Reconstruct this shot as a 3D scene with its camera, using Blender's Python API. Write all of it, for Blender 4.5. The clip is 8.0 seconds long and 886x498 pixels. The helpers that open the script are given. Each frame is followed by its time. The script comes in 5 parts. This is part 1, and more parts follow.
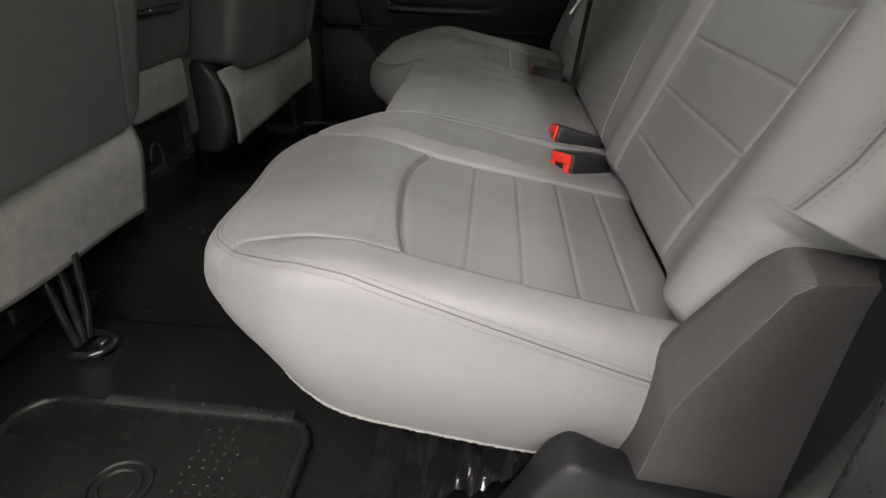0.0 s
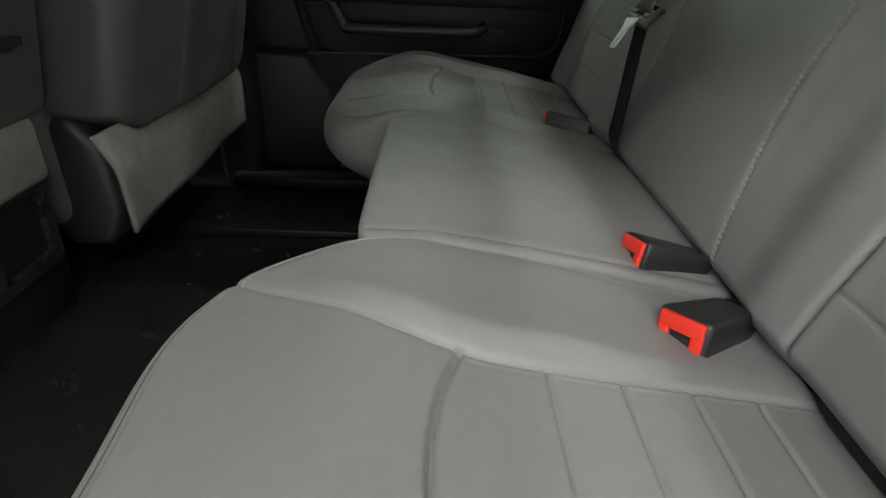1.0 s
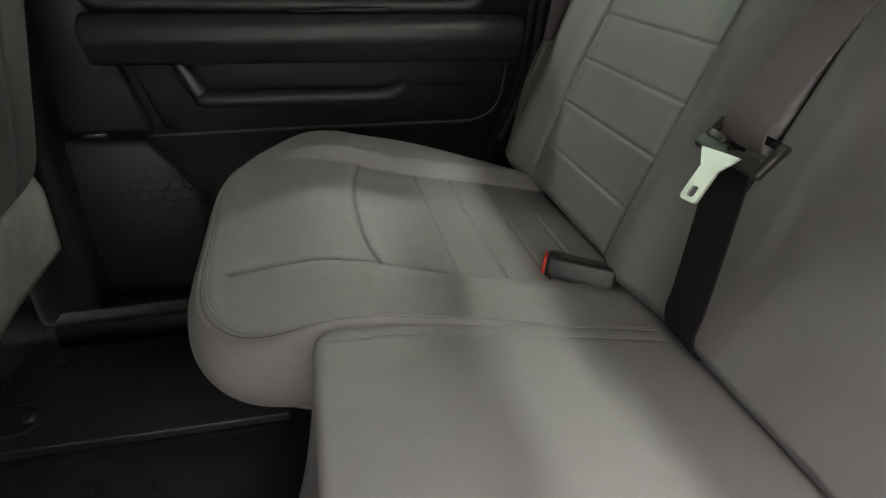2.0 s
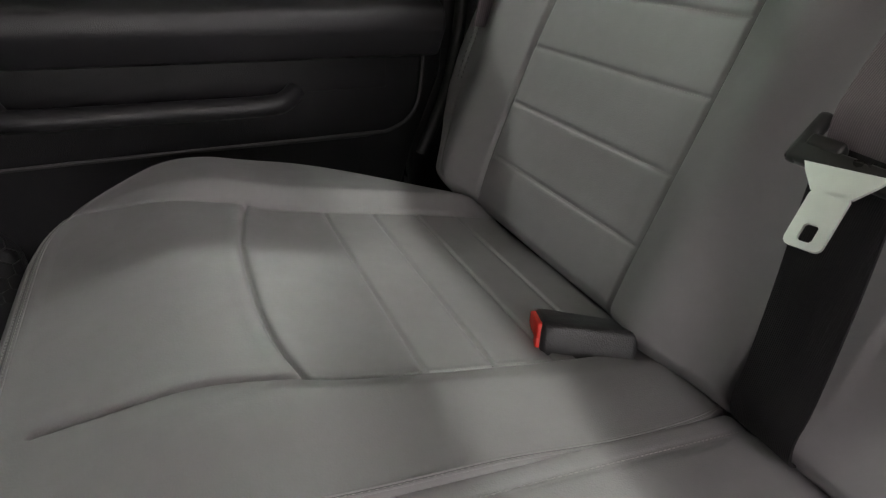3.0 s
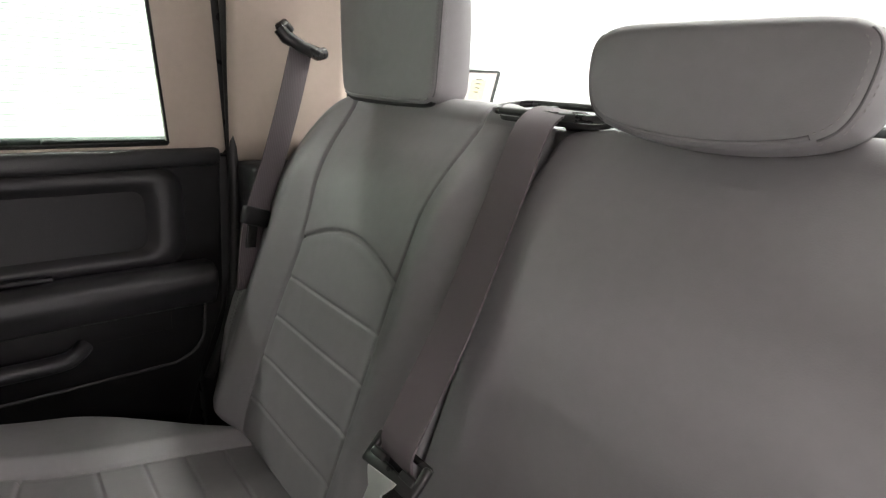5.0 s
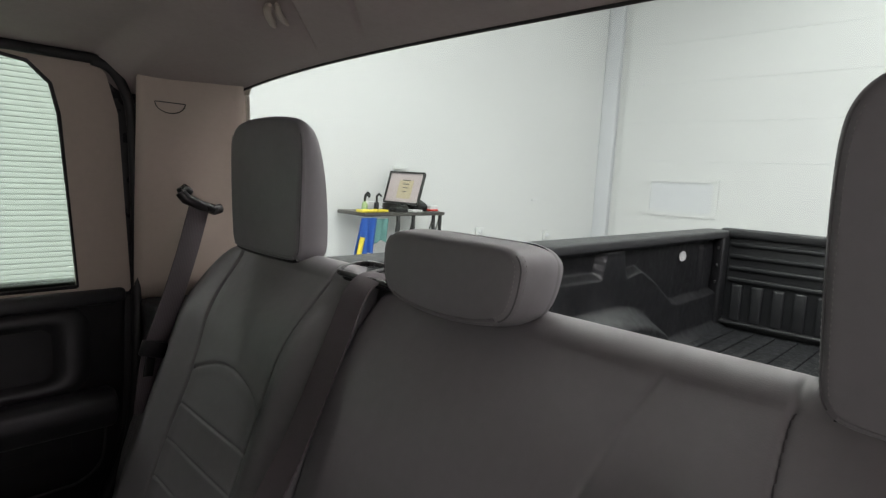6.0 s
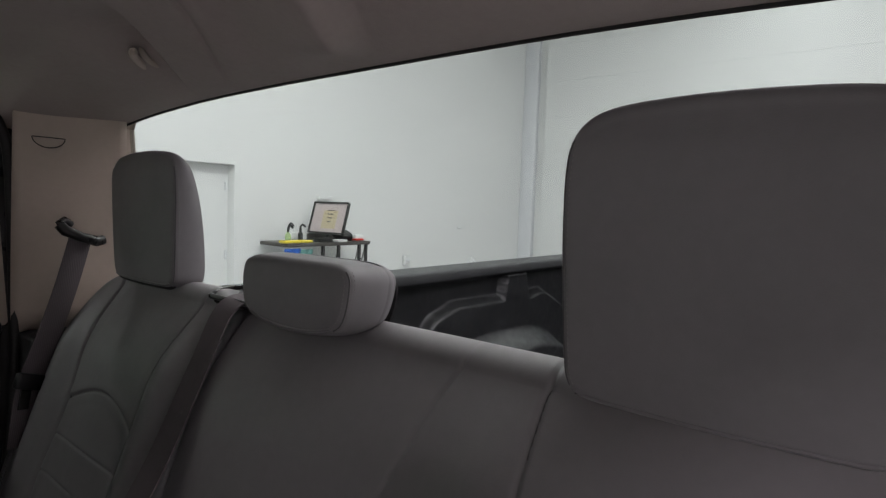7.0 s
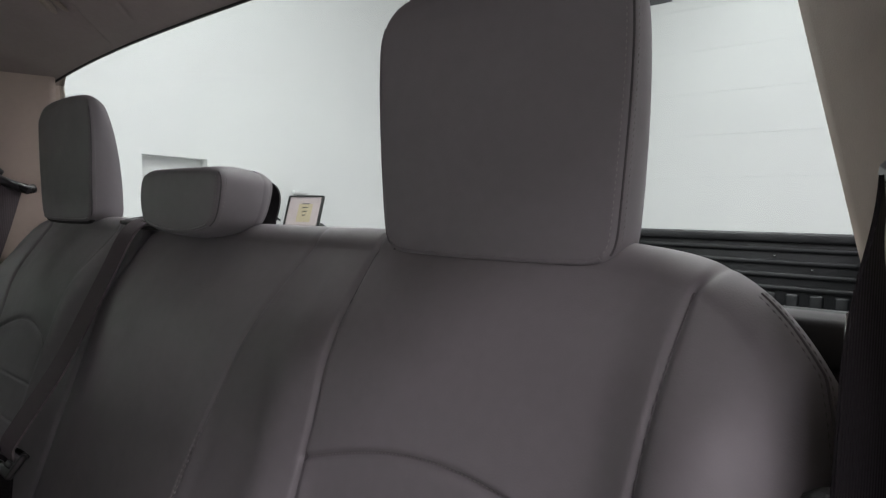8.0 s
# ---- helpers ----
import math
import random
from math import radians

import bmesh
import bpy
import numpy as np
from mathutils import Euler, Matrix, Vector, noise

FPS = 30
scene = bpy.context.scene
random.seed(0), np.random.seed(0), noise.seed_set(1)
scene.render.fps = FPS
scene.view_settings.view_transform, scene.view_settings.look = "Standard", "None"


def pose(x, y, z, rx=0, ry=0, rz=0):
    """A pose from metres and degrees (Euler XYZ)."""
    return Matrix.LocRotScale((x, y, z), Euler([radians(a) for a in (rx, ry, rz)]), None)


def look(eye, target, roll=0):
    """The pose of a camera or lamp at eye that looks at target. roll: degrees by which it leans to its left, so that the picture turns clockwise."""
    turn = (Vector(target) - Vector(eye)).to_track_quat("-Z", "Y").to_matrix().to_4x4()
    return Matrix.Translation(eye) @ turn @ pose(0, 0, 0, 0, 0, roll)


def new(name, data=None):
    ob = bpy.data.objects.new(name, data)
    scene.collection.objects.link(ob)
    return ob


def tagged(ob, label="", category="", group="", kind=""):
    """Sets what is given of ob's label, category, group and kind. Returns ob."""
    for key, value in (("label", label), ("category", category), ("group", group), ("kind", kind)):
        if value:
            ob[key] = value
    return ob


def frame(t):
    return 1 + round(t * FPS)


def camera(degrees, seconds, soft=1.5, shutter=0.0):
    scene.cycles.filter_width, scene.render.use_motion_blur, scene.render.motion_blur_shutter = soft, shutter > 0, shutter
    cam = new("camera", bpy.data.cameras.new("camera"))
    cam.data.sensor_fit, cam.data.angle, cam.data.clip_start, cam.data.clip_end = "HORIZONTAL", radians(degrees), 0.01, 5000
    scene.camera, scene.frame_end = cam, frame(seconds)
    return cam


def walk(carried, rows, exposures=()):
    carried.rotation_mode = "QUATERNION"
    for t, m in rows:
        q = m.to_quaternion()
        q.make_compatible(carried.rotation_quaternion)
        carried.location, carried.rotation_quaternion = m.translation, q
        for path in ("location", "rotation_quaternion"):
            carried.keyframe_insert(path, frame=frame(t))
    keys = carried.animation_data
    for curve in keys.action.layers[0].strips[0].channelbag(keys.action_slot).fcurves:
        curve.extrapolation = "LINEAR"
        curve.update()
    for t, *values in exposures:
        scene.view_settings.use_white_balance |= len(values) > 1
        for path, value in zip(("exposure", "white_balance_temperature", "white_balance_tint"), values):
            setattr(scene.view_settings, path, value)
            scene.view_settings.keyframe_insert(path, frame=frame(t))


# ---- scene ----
cam = camera(76.4, 8.0, soft=1.3)
PATH = [
    (0, (0.0973, -1.0756, 0.5949), (0.0345, -0.2046, 0.1077), 1.96),
    (0.5, (0.0589, -0.8666, 0.5828), (0.0494, 0.0081, 0.0983), 2.12),
    (1, (0.0026, -0.6645, 0.5866), (0.0219, 0.2123, 0.1060), 2.33),
    (1.5, (-0.0377, -0.4320, 0.6082), (0.0529, 0.4467, 0.1396), 2.64),
    (2, (-0.0557, -0.2000, 0.6546), (0.1561, 0.6419, 0.1582), 2.23),
    (2.2, (-0.0555, -0.1378, 0.6560), (0.1898, 0.6934, 0.1571), 2.12),
    (3.3, (-0.0241, 0.0332, 0.5854), (0.4160, 0.7976, 0.1141), 3.38),
    (3.5, (-0.0131, 0.0339, 0.5862), (0.4561, 0.7857, 0.1229), 3.69),
    (4, (-0.0130, -0.0131, 0.6629), (0.5110, 0.7031, 0.2019), 4.04),
    (4.5, (-0.0051, -0.0932, 0.7686), (0.5595, 0.6244, 0.3608), 3.53),
    (5, (0.0255, -0.1864, 0.8501), (0.6403, 0.5496, 0.5666), 3.34),
    (5.2, (0.0273, -0.2348, 0.8908), (0.6611, 0.4959, 0.6370), 3.46),
    (6.3, (0.0014, -0.4494, 0.9774), (0.7338, 0.2252, 0.8859), 2.65),
    (6.5, (0.0058, -0.4712, 0.9759), (0.7563, 0.1851, 0.8980), 2.47),
    (7, (0.0185, -0.5507, 0.9747), (0.8032, 0.0651, 0.9032), 2.01),
    (7.5, (0.0368, -0.6582, 0.9491), (0.8366, -0.0616, 0.8829), 1.64),
    (8, (0.0466, -0.7382, 0.8523), (0.8445, -0.1401, 0.7830), 0.85),
]
EXPO = [(0.0, 0.3, 6930, 7), (0.6, 0.02, 6810, 1), (1.0, 0.4, 6710, 0), (1.5, 0.68, 6820, 3), (2.0, 1.25, 7010, 9), (3.3, 1.44, 6700, 16), (4.0, 1.44, 6760, 18), (4.5, 1.56, 6750, 20), (5.2, 1.05, 6800, 18), (6.3, -0.62, 6590, 22), (7.0, -0.72, 6540, 23), (7.5, -0.69, 6490, 24), (8.0, -0.56, 6490, 24)]
walk(cam, [(t, look(eye, target, roll)) for t, eye, target, roll in PATH], EXPO)

# ---------------------------------------------------------------- light
GROUND, HALL_TOP = -0.62, 5.4
HALL_X0, HALL_X1, HALL_Y0, HALL_Y1 = -25.0, 10.2, -13.0, 5.4
world = bpy.data.worlds.new("hall_air")
scene.world = world
world.use_nodes = True
world.node_tree.nodes["Background"].inputs[0].default_value = (0.9, 0.95, 1.0, 1)
world.node_tree.nodes["Background"].inputs[1].default_value = 0.02


def lamp(name, x, y, z, sx, sy, watts, colour=(1.0, 0.975, 0.98)):
    data = bpy.data.lights.new(name, "AREA")
    data.shape, data.size, data.size_y, data.energy, data.color = "RECTANGLE", sx, sy, watts, colour
    ob = new(name, data)
    ob.matrix_world = pose(x, y, z)
    return ob


LAMP_W = 560.0
# unseen ceiling strips, some set by shadow edges, the rest added as fill: place along and across the truck, size, and
# share of the full power
STRIPS = (
    (-4.8, -5.5, 2.8, 1.6, 0.50), (-1.6, -5.5, 2.8, 1.6, 0.50), (1.4, -5.5, 2.8, 1.6, 0.56), (4.6, -5.5, 2.8, 1.6, 0.40), (7.8, -5.5, 1.5, 0.4, 0.10),
    (-4.8, -9.0, 1.5, 0.4, 0.08), (-1.6, -9.0, 1.5, 0.4, 0.10), (1.4, -9.0, 1.5, 0.4, 0.08),
    (-4.8, -2.6, 1.5, 0.4, 0.11), (-1.6, -2.6, 1.5, 0.4, 0.11), (1.4, -2.6, 1.5, 0.4, 0.09), (4.6, -2.6, 1.5, 0.4, 0.07),
    (-4.8, 0.6, 1.5, 0.4, 0.54), (-1.6, 0.6, 1.5, 0.4, 0.45), (1.4, 0.6, 1.5, 0.4, 0.35), (3.10, 0.3, 0.32, 7.0, 0.48), (3.85, 0.3, 0.25, 7.0, 0.12), (7.8, 0.6, 1.5, 0.4, 0.24),
    (-4.6, 4.6, 1.5, 0.4, 0.17), (-7.4, 4.6, 1.5, 0.4, 0.08), (2.1, 4.9, 1.2, 0.3, 0.20),
    (-8.6, 0.6, 1.5, 0.4, 0.4), (-13.0, 0.0, 1.5, 0.4, 0.2), (-17.0, 0.0, 1.5, 0.4, 1.0), (-21.0, 0.0, 1.5, 0.4, 1.0))
for lx, ly, wx, wy, share in STRIPS:
    # doorway side light is pinker; green over and behind the truck stands in for window tint
    tone = (1.0, 0.945, 0.985) if ly < -2 else (1.0, 0.975, 0.97) if lx < -10 else (0.93, 1.0, 0.94)
    lamp("unseen_lamp", lx, ly, HALL_TOP - 0.12, wx, wy, LAMP_W * share, tone)

# ---------------------------------------------------------------- materials


class Nodes:
    """A small wrapper for building node materials."""

    def __init__(self, name):
        self.mat = bpy.data.materials.new(name)
        self.mat.use_nodes = True
        self.tree = self.mat.node_tree
        self.bsdf = self.tree.nodes["Principled BSDF"]
        self.coord = self.tree.nodes.new("ShaderNodeTexCoord").outputs["Object"]

    def node(self, kind, **inputs):
        n = self.tree.nodes.new(kind)
        for k, v in inputs.items():
            key = int(k[1:]) if k[0] == "i" and k[1:].isdigit() else k.replace("_", " ")
            if isinstance(v, bpy.types.NodeSocket):
                self.tree.links.new(v, n.inputs[key])
            else:
                n.inputs[key].default_value = v
        return n

    def noise(self, scale, detail=4.0, rough=0.55):
        return self.node("ShaderNodeTexNoise", Vector=self.coord, Scale=scale, Detail=detail, Roughness=rough).outputs["Fac"]

    def ramp(self, fac, stops):
        n = self.node("ShaderNodeValToRGB", i0=fac)
        el = n.color_ramp.elements
        while len(el) < len(stops):
            el.new(0.5)
        for e, (p, c) in zip(el, stops):
            e.position, e.color = p, (*c, 1) if len(c) == 3 else c
        return n.outputs[0]

    def set(self, **kw):
        for k, v in kw.items():
            key = k.replace("_", " ")
            if isinstance(v, bpy.types.NodeSocket):
                self.tree.links.new(v, self.bsdf.inputs[key])
            else:
                self.bsdf.inputs[key].default_value = v

    def bump(self, height, strength, distance, normal=None):
        n = self.node("ShaderNodeBump", Height=height, Strength=strength, Distance=distance)
        if normal is not None:
            self.tree.links.new(normal, n.inputs["Normal"])
        return n.outputs[0]


def grey(v, tint=(1, 1, 1)):
    return (v * tint[0], v * tint[1], v * tint[2])


def surface(name, colour, rough=0.5, metal=0.0, vary=0.12, scale=9.0, grain=0.0, grain_scale=900.0, relief=0.0, relief_scale=40.0, spec=0.5, rough_vary=0.08):
    """A material with tone variation at two scales, uneven gloss and a fine grain."""
    m = Nodes(name)
    big, small = m.noise(scale, 5.0), m.noise(scale * 14, 3.0)
    mix = m.node("ShaderNodeMath", i0=big, i1=small)
    mix.operation = "ADD"
    half = m.node("ShaderNodeMath", i0=mix.outputs[0], i1=0.5)
    half.operation = "MULTIPLY"
    lo, hi = [c * (1 - vary) for c in colour], [min(1, c * (1 + vary)) for c in colour]
    m.set(Base_Color=m.ramp(half.outputs[0], [(0.3, lo), (0.7, hi)]), Metallic=metal)
    m.bsdf.inputs["Specular IOR Level"].default_value = spec
    r = m.ramp(m.noise(scale * 3), [(0.3, grey(max(0, rough - rough_vary))), (0.7, grey(min(1, rough + rough_vary)))])
    m.set(Roughness=r)
    nrm = None
    if relief:
        nrm = m.bump(m.noise(relief_scale, 3.0), relief, 0.004)
    if grain:
        cell = m.node("ShaderNodeTexVoronoi", Vector=m.coord, Scale=grain_scale)
        nrm = m.bump(cell.outputs["Distance"], grain, 0.0006, nrm)
    if nrm is not None:
        m.set(Normal=nrm)
    return m.mat


VINYL = surface("grey_vinyl", (0.194, 0.189, 0.193), 0.50, vary=0.05, scale=5.0, grain=0.12, grain_scale=700.0, relief=0.10, relief_scale=14.0)
VINYL_DARK = surface("charcoal_vinyl", (0.086, 0.084, 0.085), 0.48, vary=0.05, scale=5.0, grain=0.35, grain_scale=700.0, relief=0.10, relief_scale=14.0)
# darker thread for the wing seam, its shadow put into the colour
THREAD_SHADED = surface("shaded_seam_thread", (0.125, 0.121, 0.123), 0.7, vary=0.1)
THREAD = surface("seam_thread", (0.25, 0.243, 0.236), 0.75, vary=0.1)
FLANNEL = surface("grey_backing_cloth", (0.22, 0.216, 0.205), 0.95, vary=0.22, scale=40.0, grain=0.6, grain_scale=500.0, relief=0.3, relief_scale=60.0, spec=0.2)
PLASTIC = surface("black_moulded_plastic", (0.012, 0.012, 0.0132), 0.42, vary=0.12, scale=12.0, grain=0.5, grain_scale=800.0, spec=0.32)
PLASTIC_SOFT = surface("dark_grey_moulded_plastic", (0.021, 0.021, 0.0225), 0.36, vary=0.1, scale=12.0, grain=0.4, grain_scale=800.0, spec=0.5)
PLASTIC_GREY = surface("grained_grey_plastic", (0.052, 0.050, 0.050), 0.44, vary=0.12, scale=12.0, grain=0.5, grain_scale=850.0, spec=0.4)
PLASTIC_GLOSS = surface("smooth_black_plastic", (0.018, 0.018, 0.018), 0.3, vary=0.1)
RUBBER = surface("black_rubber", (0.012, 0.012, 0.012), 0.6, vary=0.15)
FLOOR_VINYL = surface("black_floor_vinyl", (0.010, 0.010, 0.010), 0.21, vary=0.12, scale=6.0, grain=0.35, grain_scale=420.0, relief=0.22, relief_scale=8.0, rough_vary=0.08, spec=0.5)
FLOOR_GLOSS = surface("glossy_floor_vinyl", (0.012, 0.012, 0.012), 0.16, vary=0.12, scale=10.0, relief=0.25, relief_scale=30.0, spec=0.7)
MAT_RUBBER = surface("black_mat_rubber", (0.012, 0.012, 0.0115), 0.27, vary=0.15, scale=8.0, grain=0.6, grain_scale=500.0, rough_vary=0.10, spec=0.4)
BEIGE = surface("beige_trim_plastic", (0.47, 0.40, 0.33), 0.6, vary=0.04, scale=6.0, grain=0.3, grain_scale=700.0)
HEADLINER = surface("headliner_cloth", (0.40, 0.350, 0.325), 0.9, vary=0.05, scale=8.0, grain=0.5, grain_scale=900.0, spec=0.25)
RED = surface("red_button_plastic", (0.75, 0.035, 0.02), 0.4, vary=0.05)
CHROME = surface("bright_steel", (0.75, 0.75, 0.74), 0.16, metal=1.0, vary=0.05)
GALVANISED = surface("galvanised_steel", (0.82, 0.82, 0.80), 0.42, metal=0.85, vary=0.04)
STEEL = surface("black_painted_steel", (0.02, 0.02, 0.02), 0.2, vary=0.2, spec=0.8)
BEDLINER = surface("black_bedliner", (0.011, 0.0115, 0.013), 0.47, vary=0.25, scale=10.0, rough_vary=0.14, grain=0.6, grain_scale=250.0, relief=0.2, relief_scale=30.0)
PAINT_TRUCK = surface("dark_truck_paint", (0.03, 0.03, 0.032), 0.3, vary=0.05)
WALL_WHITE = surface("white_wall_paint", (0.76, 0.775, 0.765), 0.55, vary=0.025, scale=1.2)
DOOR_WHITE = surface("white_door_panel", (0.73, 0.745, 0.735), 0.5, vary=0.025, scale=1.5)
GREY_STEEL = surface("grey_painted_steel", (0.70, 0.72, 0.74), 0.5, vary=0.05)
CONCRETE = surface("grey_epoxy_floor", (0.46, 0.46, 0.45), 0.35, vary=0.15, scale=1.0)
CEIL_WHITE = surface("white_ceiling_paint", (0.72, 0.73, 0.72), 0.7, vary=0.03, scale=1.0)


def webbing_material(name, colour):
    m = Nodes(name)
    wave = m.node("ShaderNodeTexWave", Vector=m.coord, Scale=260.0, Distortion=0.6)
    wave.bands_direction = "Y"
    m.set(Base_Color=m.ramp(wave.outputs["Fac"], [(0.2, [c * 0.75 for c in colour]), (0.8, colour)]), Roughness=0.62)
    m.bsdf.inputs["Specular IOR Level"].default_value = 0.2
    m.set(Normal=m.bump(wave.outputs["Fac"], 0.5, 0.0006))
    return m.mat


WEBBING = webbing_material("grey_belt_webbing", (0.150, 0.130, 0.137))
WEBBING_DARK = webbing_material("black_belt_webbing", (0.014, 0.013, 0.014))


def glass_material(name, tint, gloss):
    m = Nodes(name)
    t = m.tree.nodes.new("ShaderNodeBsdfTransparent")
    t.inputs[0].default_value = (*tint, 1)
    g = m.tree.nodes.new("ShaderNodeBsdfGlossy")
    g.inputs["Roughness"].default_value = 0.02
    face = m.node("ShaderNodeLayerWeight", Blend=gloss)
    fac = m.node("ShaderNodeMath", i0=face.outputs["Facing"], i1=0.06)
    fac.operation = "MULTIPLY"
    mix = m.node("ShaderNodeMixShader", i0=fac.outputs[0])
    m.tree.links.new(t.outputs[0], mix.inputs[1])
    m.tree.links.new(g.outputs[0], mix.inputs[2])
    m.tree.links.new(mix.outputs[0], m.tree.nodes["Material Output"].inputs[0])
    return m.mat


GLASS = glass_material("clear_window_glass", (0.765, 0.80, 0.785), 0.4)
GLASS_SIDE = glass_material("green_tinted_glass", (0.62, 0.69, 0.645), 0.4)


def glow_material(name, colour, strength):
    m = Nodes(name)
    m.set(Base_Color=(*colour, 1), Emission_Color=(*colour, 1), Emission_Strength=strength)
    return m.mat


# ---------------------------------------------------------------- mesh helpers


def part(name, bm, material, parent=None, label="", smooth=True, kind=""):
    """Links a bmesh as one mesh object under its thing."""
    me = bpy.data.meshes.new(name)
    bm.to_mesh(me)
    bm.free()
    me.materials.append(material)
    if smooth:
        me.polygons.foreach_set("use_smooth", [True] * len(me.polygons))
        me.set_sharp_from_angle(angle=radians(50))
    ob = new(name, me)
    if parent is not None:
        ob.parent = parent
    if label or kind:
        tagged(ob, label=label, kind=kind)
    return ob


def thing(name, label, category, m=Matrix(), group="", kind=""):
    ob = new(name)
    ob.empty_display_size = 0.05
    ob.matrix_world = m
    return tagged(ob, label, category, group, kind)


def box(sx, sy, sz, m=Matrix(), bevel=0.0, seg=2, taper=1.0):
    """A box centred on m, with rounded edges; taper scales its top."""
    bm = bmesh.new()
    bmesh.ops.create_cube(bm, size=1.0)
    for v in bm.verts:
        k = taper if v.co.z > 0 else 1.0
        v.co = Vector((v.co.x * sx * k, v.co.y * sy * k, v.co.z * sz))
    if bevel:
        bmesh.ops.bevel(bm, geom=bm.edges[:], offset=bevel, segments=seg, profile=0.5, affect="EDGES", clamp_overlap=True)
    bm.transform(m)
    return bm


def span(a, b, bevel=0.0, seg=2):
    """A box from corner a to corner b."""
    c = [(p + q) / 2 for p, q in zip(a, b)]
    return box(*[abs(q - p) for p, q in zip(a, b)], Matrix.Translation(c), bevel, seg)


def join(*meshes):
    out = meshes[0]
    for bm in meshes[1:]:
        me = bpy.data.meshes.new("t")
        bm.to_mesh(me)
        bm.free()
        out.from_mesh(me)
        bpy.data.meshes.remove(me)
    return out


def prism(outline, depth, m=Matrix(), bevel=0.0, seg=2):
    """An outline in local x and y, pushed out along z by depth."""
    bm = bmesh.new()
    face = bm.faces.new([bm.verts.new((x, y, 0)) for x, y in outline])
    top = bmesh.ops.extrude_face_region(bm, geom=[face])["geom"]
    for v in top:
        if isinstance(v, bmesh.types.BMVert):
            v.co.z += depth
    bmesh.ops.recalc_face_normals(bm, faces=bm.faces[:])
    if bevel:
        bmesh.ops.bevel(bm, geom=bm.edges[:], offset=bevel, segments=seg, profile=0.5, affect="EDGES", clamp_overlap=True)
    bm.transform(m)
    return bm


def rounded(w, h, r, n=6, cx=0.0, cy=0.0):
    """The outline of a rounded rectangle."""
    out = []
    for sx, sy, a0 in ((1, 1, 0), (-1, 1, 90), (-1, -1, 180), (1, -1, 270)):
        for i in range(n + 1):
            a = radians(a0 + 90 * i / n)
            out.append((cx + sx * (w / 2 - r) + r * math.cos(a), cy + sy * (h / 2 - r) + r * math.sin(a)))
    return out


def frame_plate(outer, inner, depth, m=Matrix(), bevel=0.0):
    """A plate with an opening: two outlines with the same number of points."""
    bm = bmesh.new()
    n = len(outer)
    rings = [[bm.verts.new((x, y, z)) for x, y in line] for line, z in ((outer, 0), (inner, 0), (inner, depth), (outer, depth))]
    for k in range(4):
        a, b = rings[k], rings[(k + 1) % 4]
        for i in range(n):
            bm.faces.new((a[i], a[(i + 1) % n], b[(i + 1) % n], b[i]))
    bmesh.ops.recalc_face_normals(bm, faces=bm.faces[:])
    bm.transform(m)
    return bm


def tube(points, radius, n=8, closed=False):
    """A round bar along points; radius is a number or one per point."""
    bm = bmesh.new()
    pts = [Vector(p) for p in points]
    rs = radius if isinstance(radius, (list, tuple)) else [radius] * len(pts)
    rings = []
    up = Vector((0.13, 0.21, 0.97))
    for i, p in enumerate(pts):
        d = (pts[(i + 1) % len(pts)] - pts[i - 1]) if closed or 0 < i < len(pts) - 1 else (pts[1] - pts[0] if i == 0 else pts[-1] - pts[-2])
        d.normalize()
        s = d.cross(up)
        s = s.normalized() if s.length > 1e-3 else d.cross(Vector((1, 0, 0))).normalized()
        up = s.cross(d).normalized()
        rings.append([bm.verts.new(p + rs[i] * (s * math.cos(2 * math.pi * k / n) + up * math.sin(2 * math.pi * k / n))) for k in range(n)])
    m = len(rings)
    for i in range(m if closed else m - 1):
        a, b = rings[i], rings[(i + 1) % m]
        for k in range(n):
            bm.faces.new((a[k], a[(k + 1) % n], b[(k + 1) % n], b[k]))
    if not closed:
        bm.faces.new(rings[0][::-1])
        bm.faces.new(rings[-1])
    bmesh.ops.recalc_face_normals(bm, faces=bm.faces[:])
    return bm


def curve_points(ctrl, n=40, closed=False):
    """Points along a smooth curve through the control points."""
    p = [Vector(c) for c in ctrl]
    out = []
    m = len(p)
    for i in range(m if closed else m - 1):
        a, b, c, d = (p[(i - 1) % m], p[i], p[(i + 1) % m], p[(i + 2) % m]) if closed else (p[max(i - 1, 0)], p[i], p[i + 1], p[min(i + 2, m - 1)])
        for k in range(n):
            t = k / n
            out.append(0.5 * ((2 * b) + (c - a) * t + (2 * a - 5 * b + 4 * c - d) * t * t + (3 * b - a - 3 * c + d) * t ** 3))
    if not closed:
        out.append(p[-1])
    return out


def strap(centre, across, width, thick=0.0012):
    """A flat band along centre points; across gives its sideways direction at each."""
    bm = bmesh.new()
    pts = [Vector(p) for p in centre]
    rings = []
    for i, p in enumerate(pts):
        d = (pts[min(i + 1, len(pts) - 1)] - pts[max(i - 1, 0)]).normalized()
        s = Vector(across[i] if isinstance(across, list) else across)
        s = (s - d * s.dot(d)).normalized()
        nrm = d.cross(s) * thick
        row = []
        for k in range(5):
            e = (k / 4 - 0.5) * width
            row.append(bm.verts.new(p + s * e + nrm))
        for k in range(5):
            e = (0.5 - k / 4) * width
            row.append(bm.verts.new(p + s * e - nrm))
        rings.append(row)
    for a, b in zip(rings, rings[1:]):
        for k in range(10):
            bm.faces.new((a[k], a[(k + 1) % 10], b[(k + 1) % 10], b[k]))
    bm.faces.new(rings[0][::-1])
    bm.faces.new(rings[-1])
    bmesh.ops.recalc_face_normals(bm, faces=bm.faces[:])
    return bm


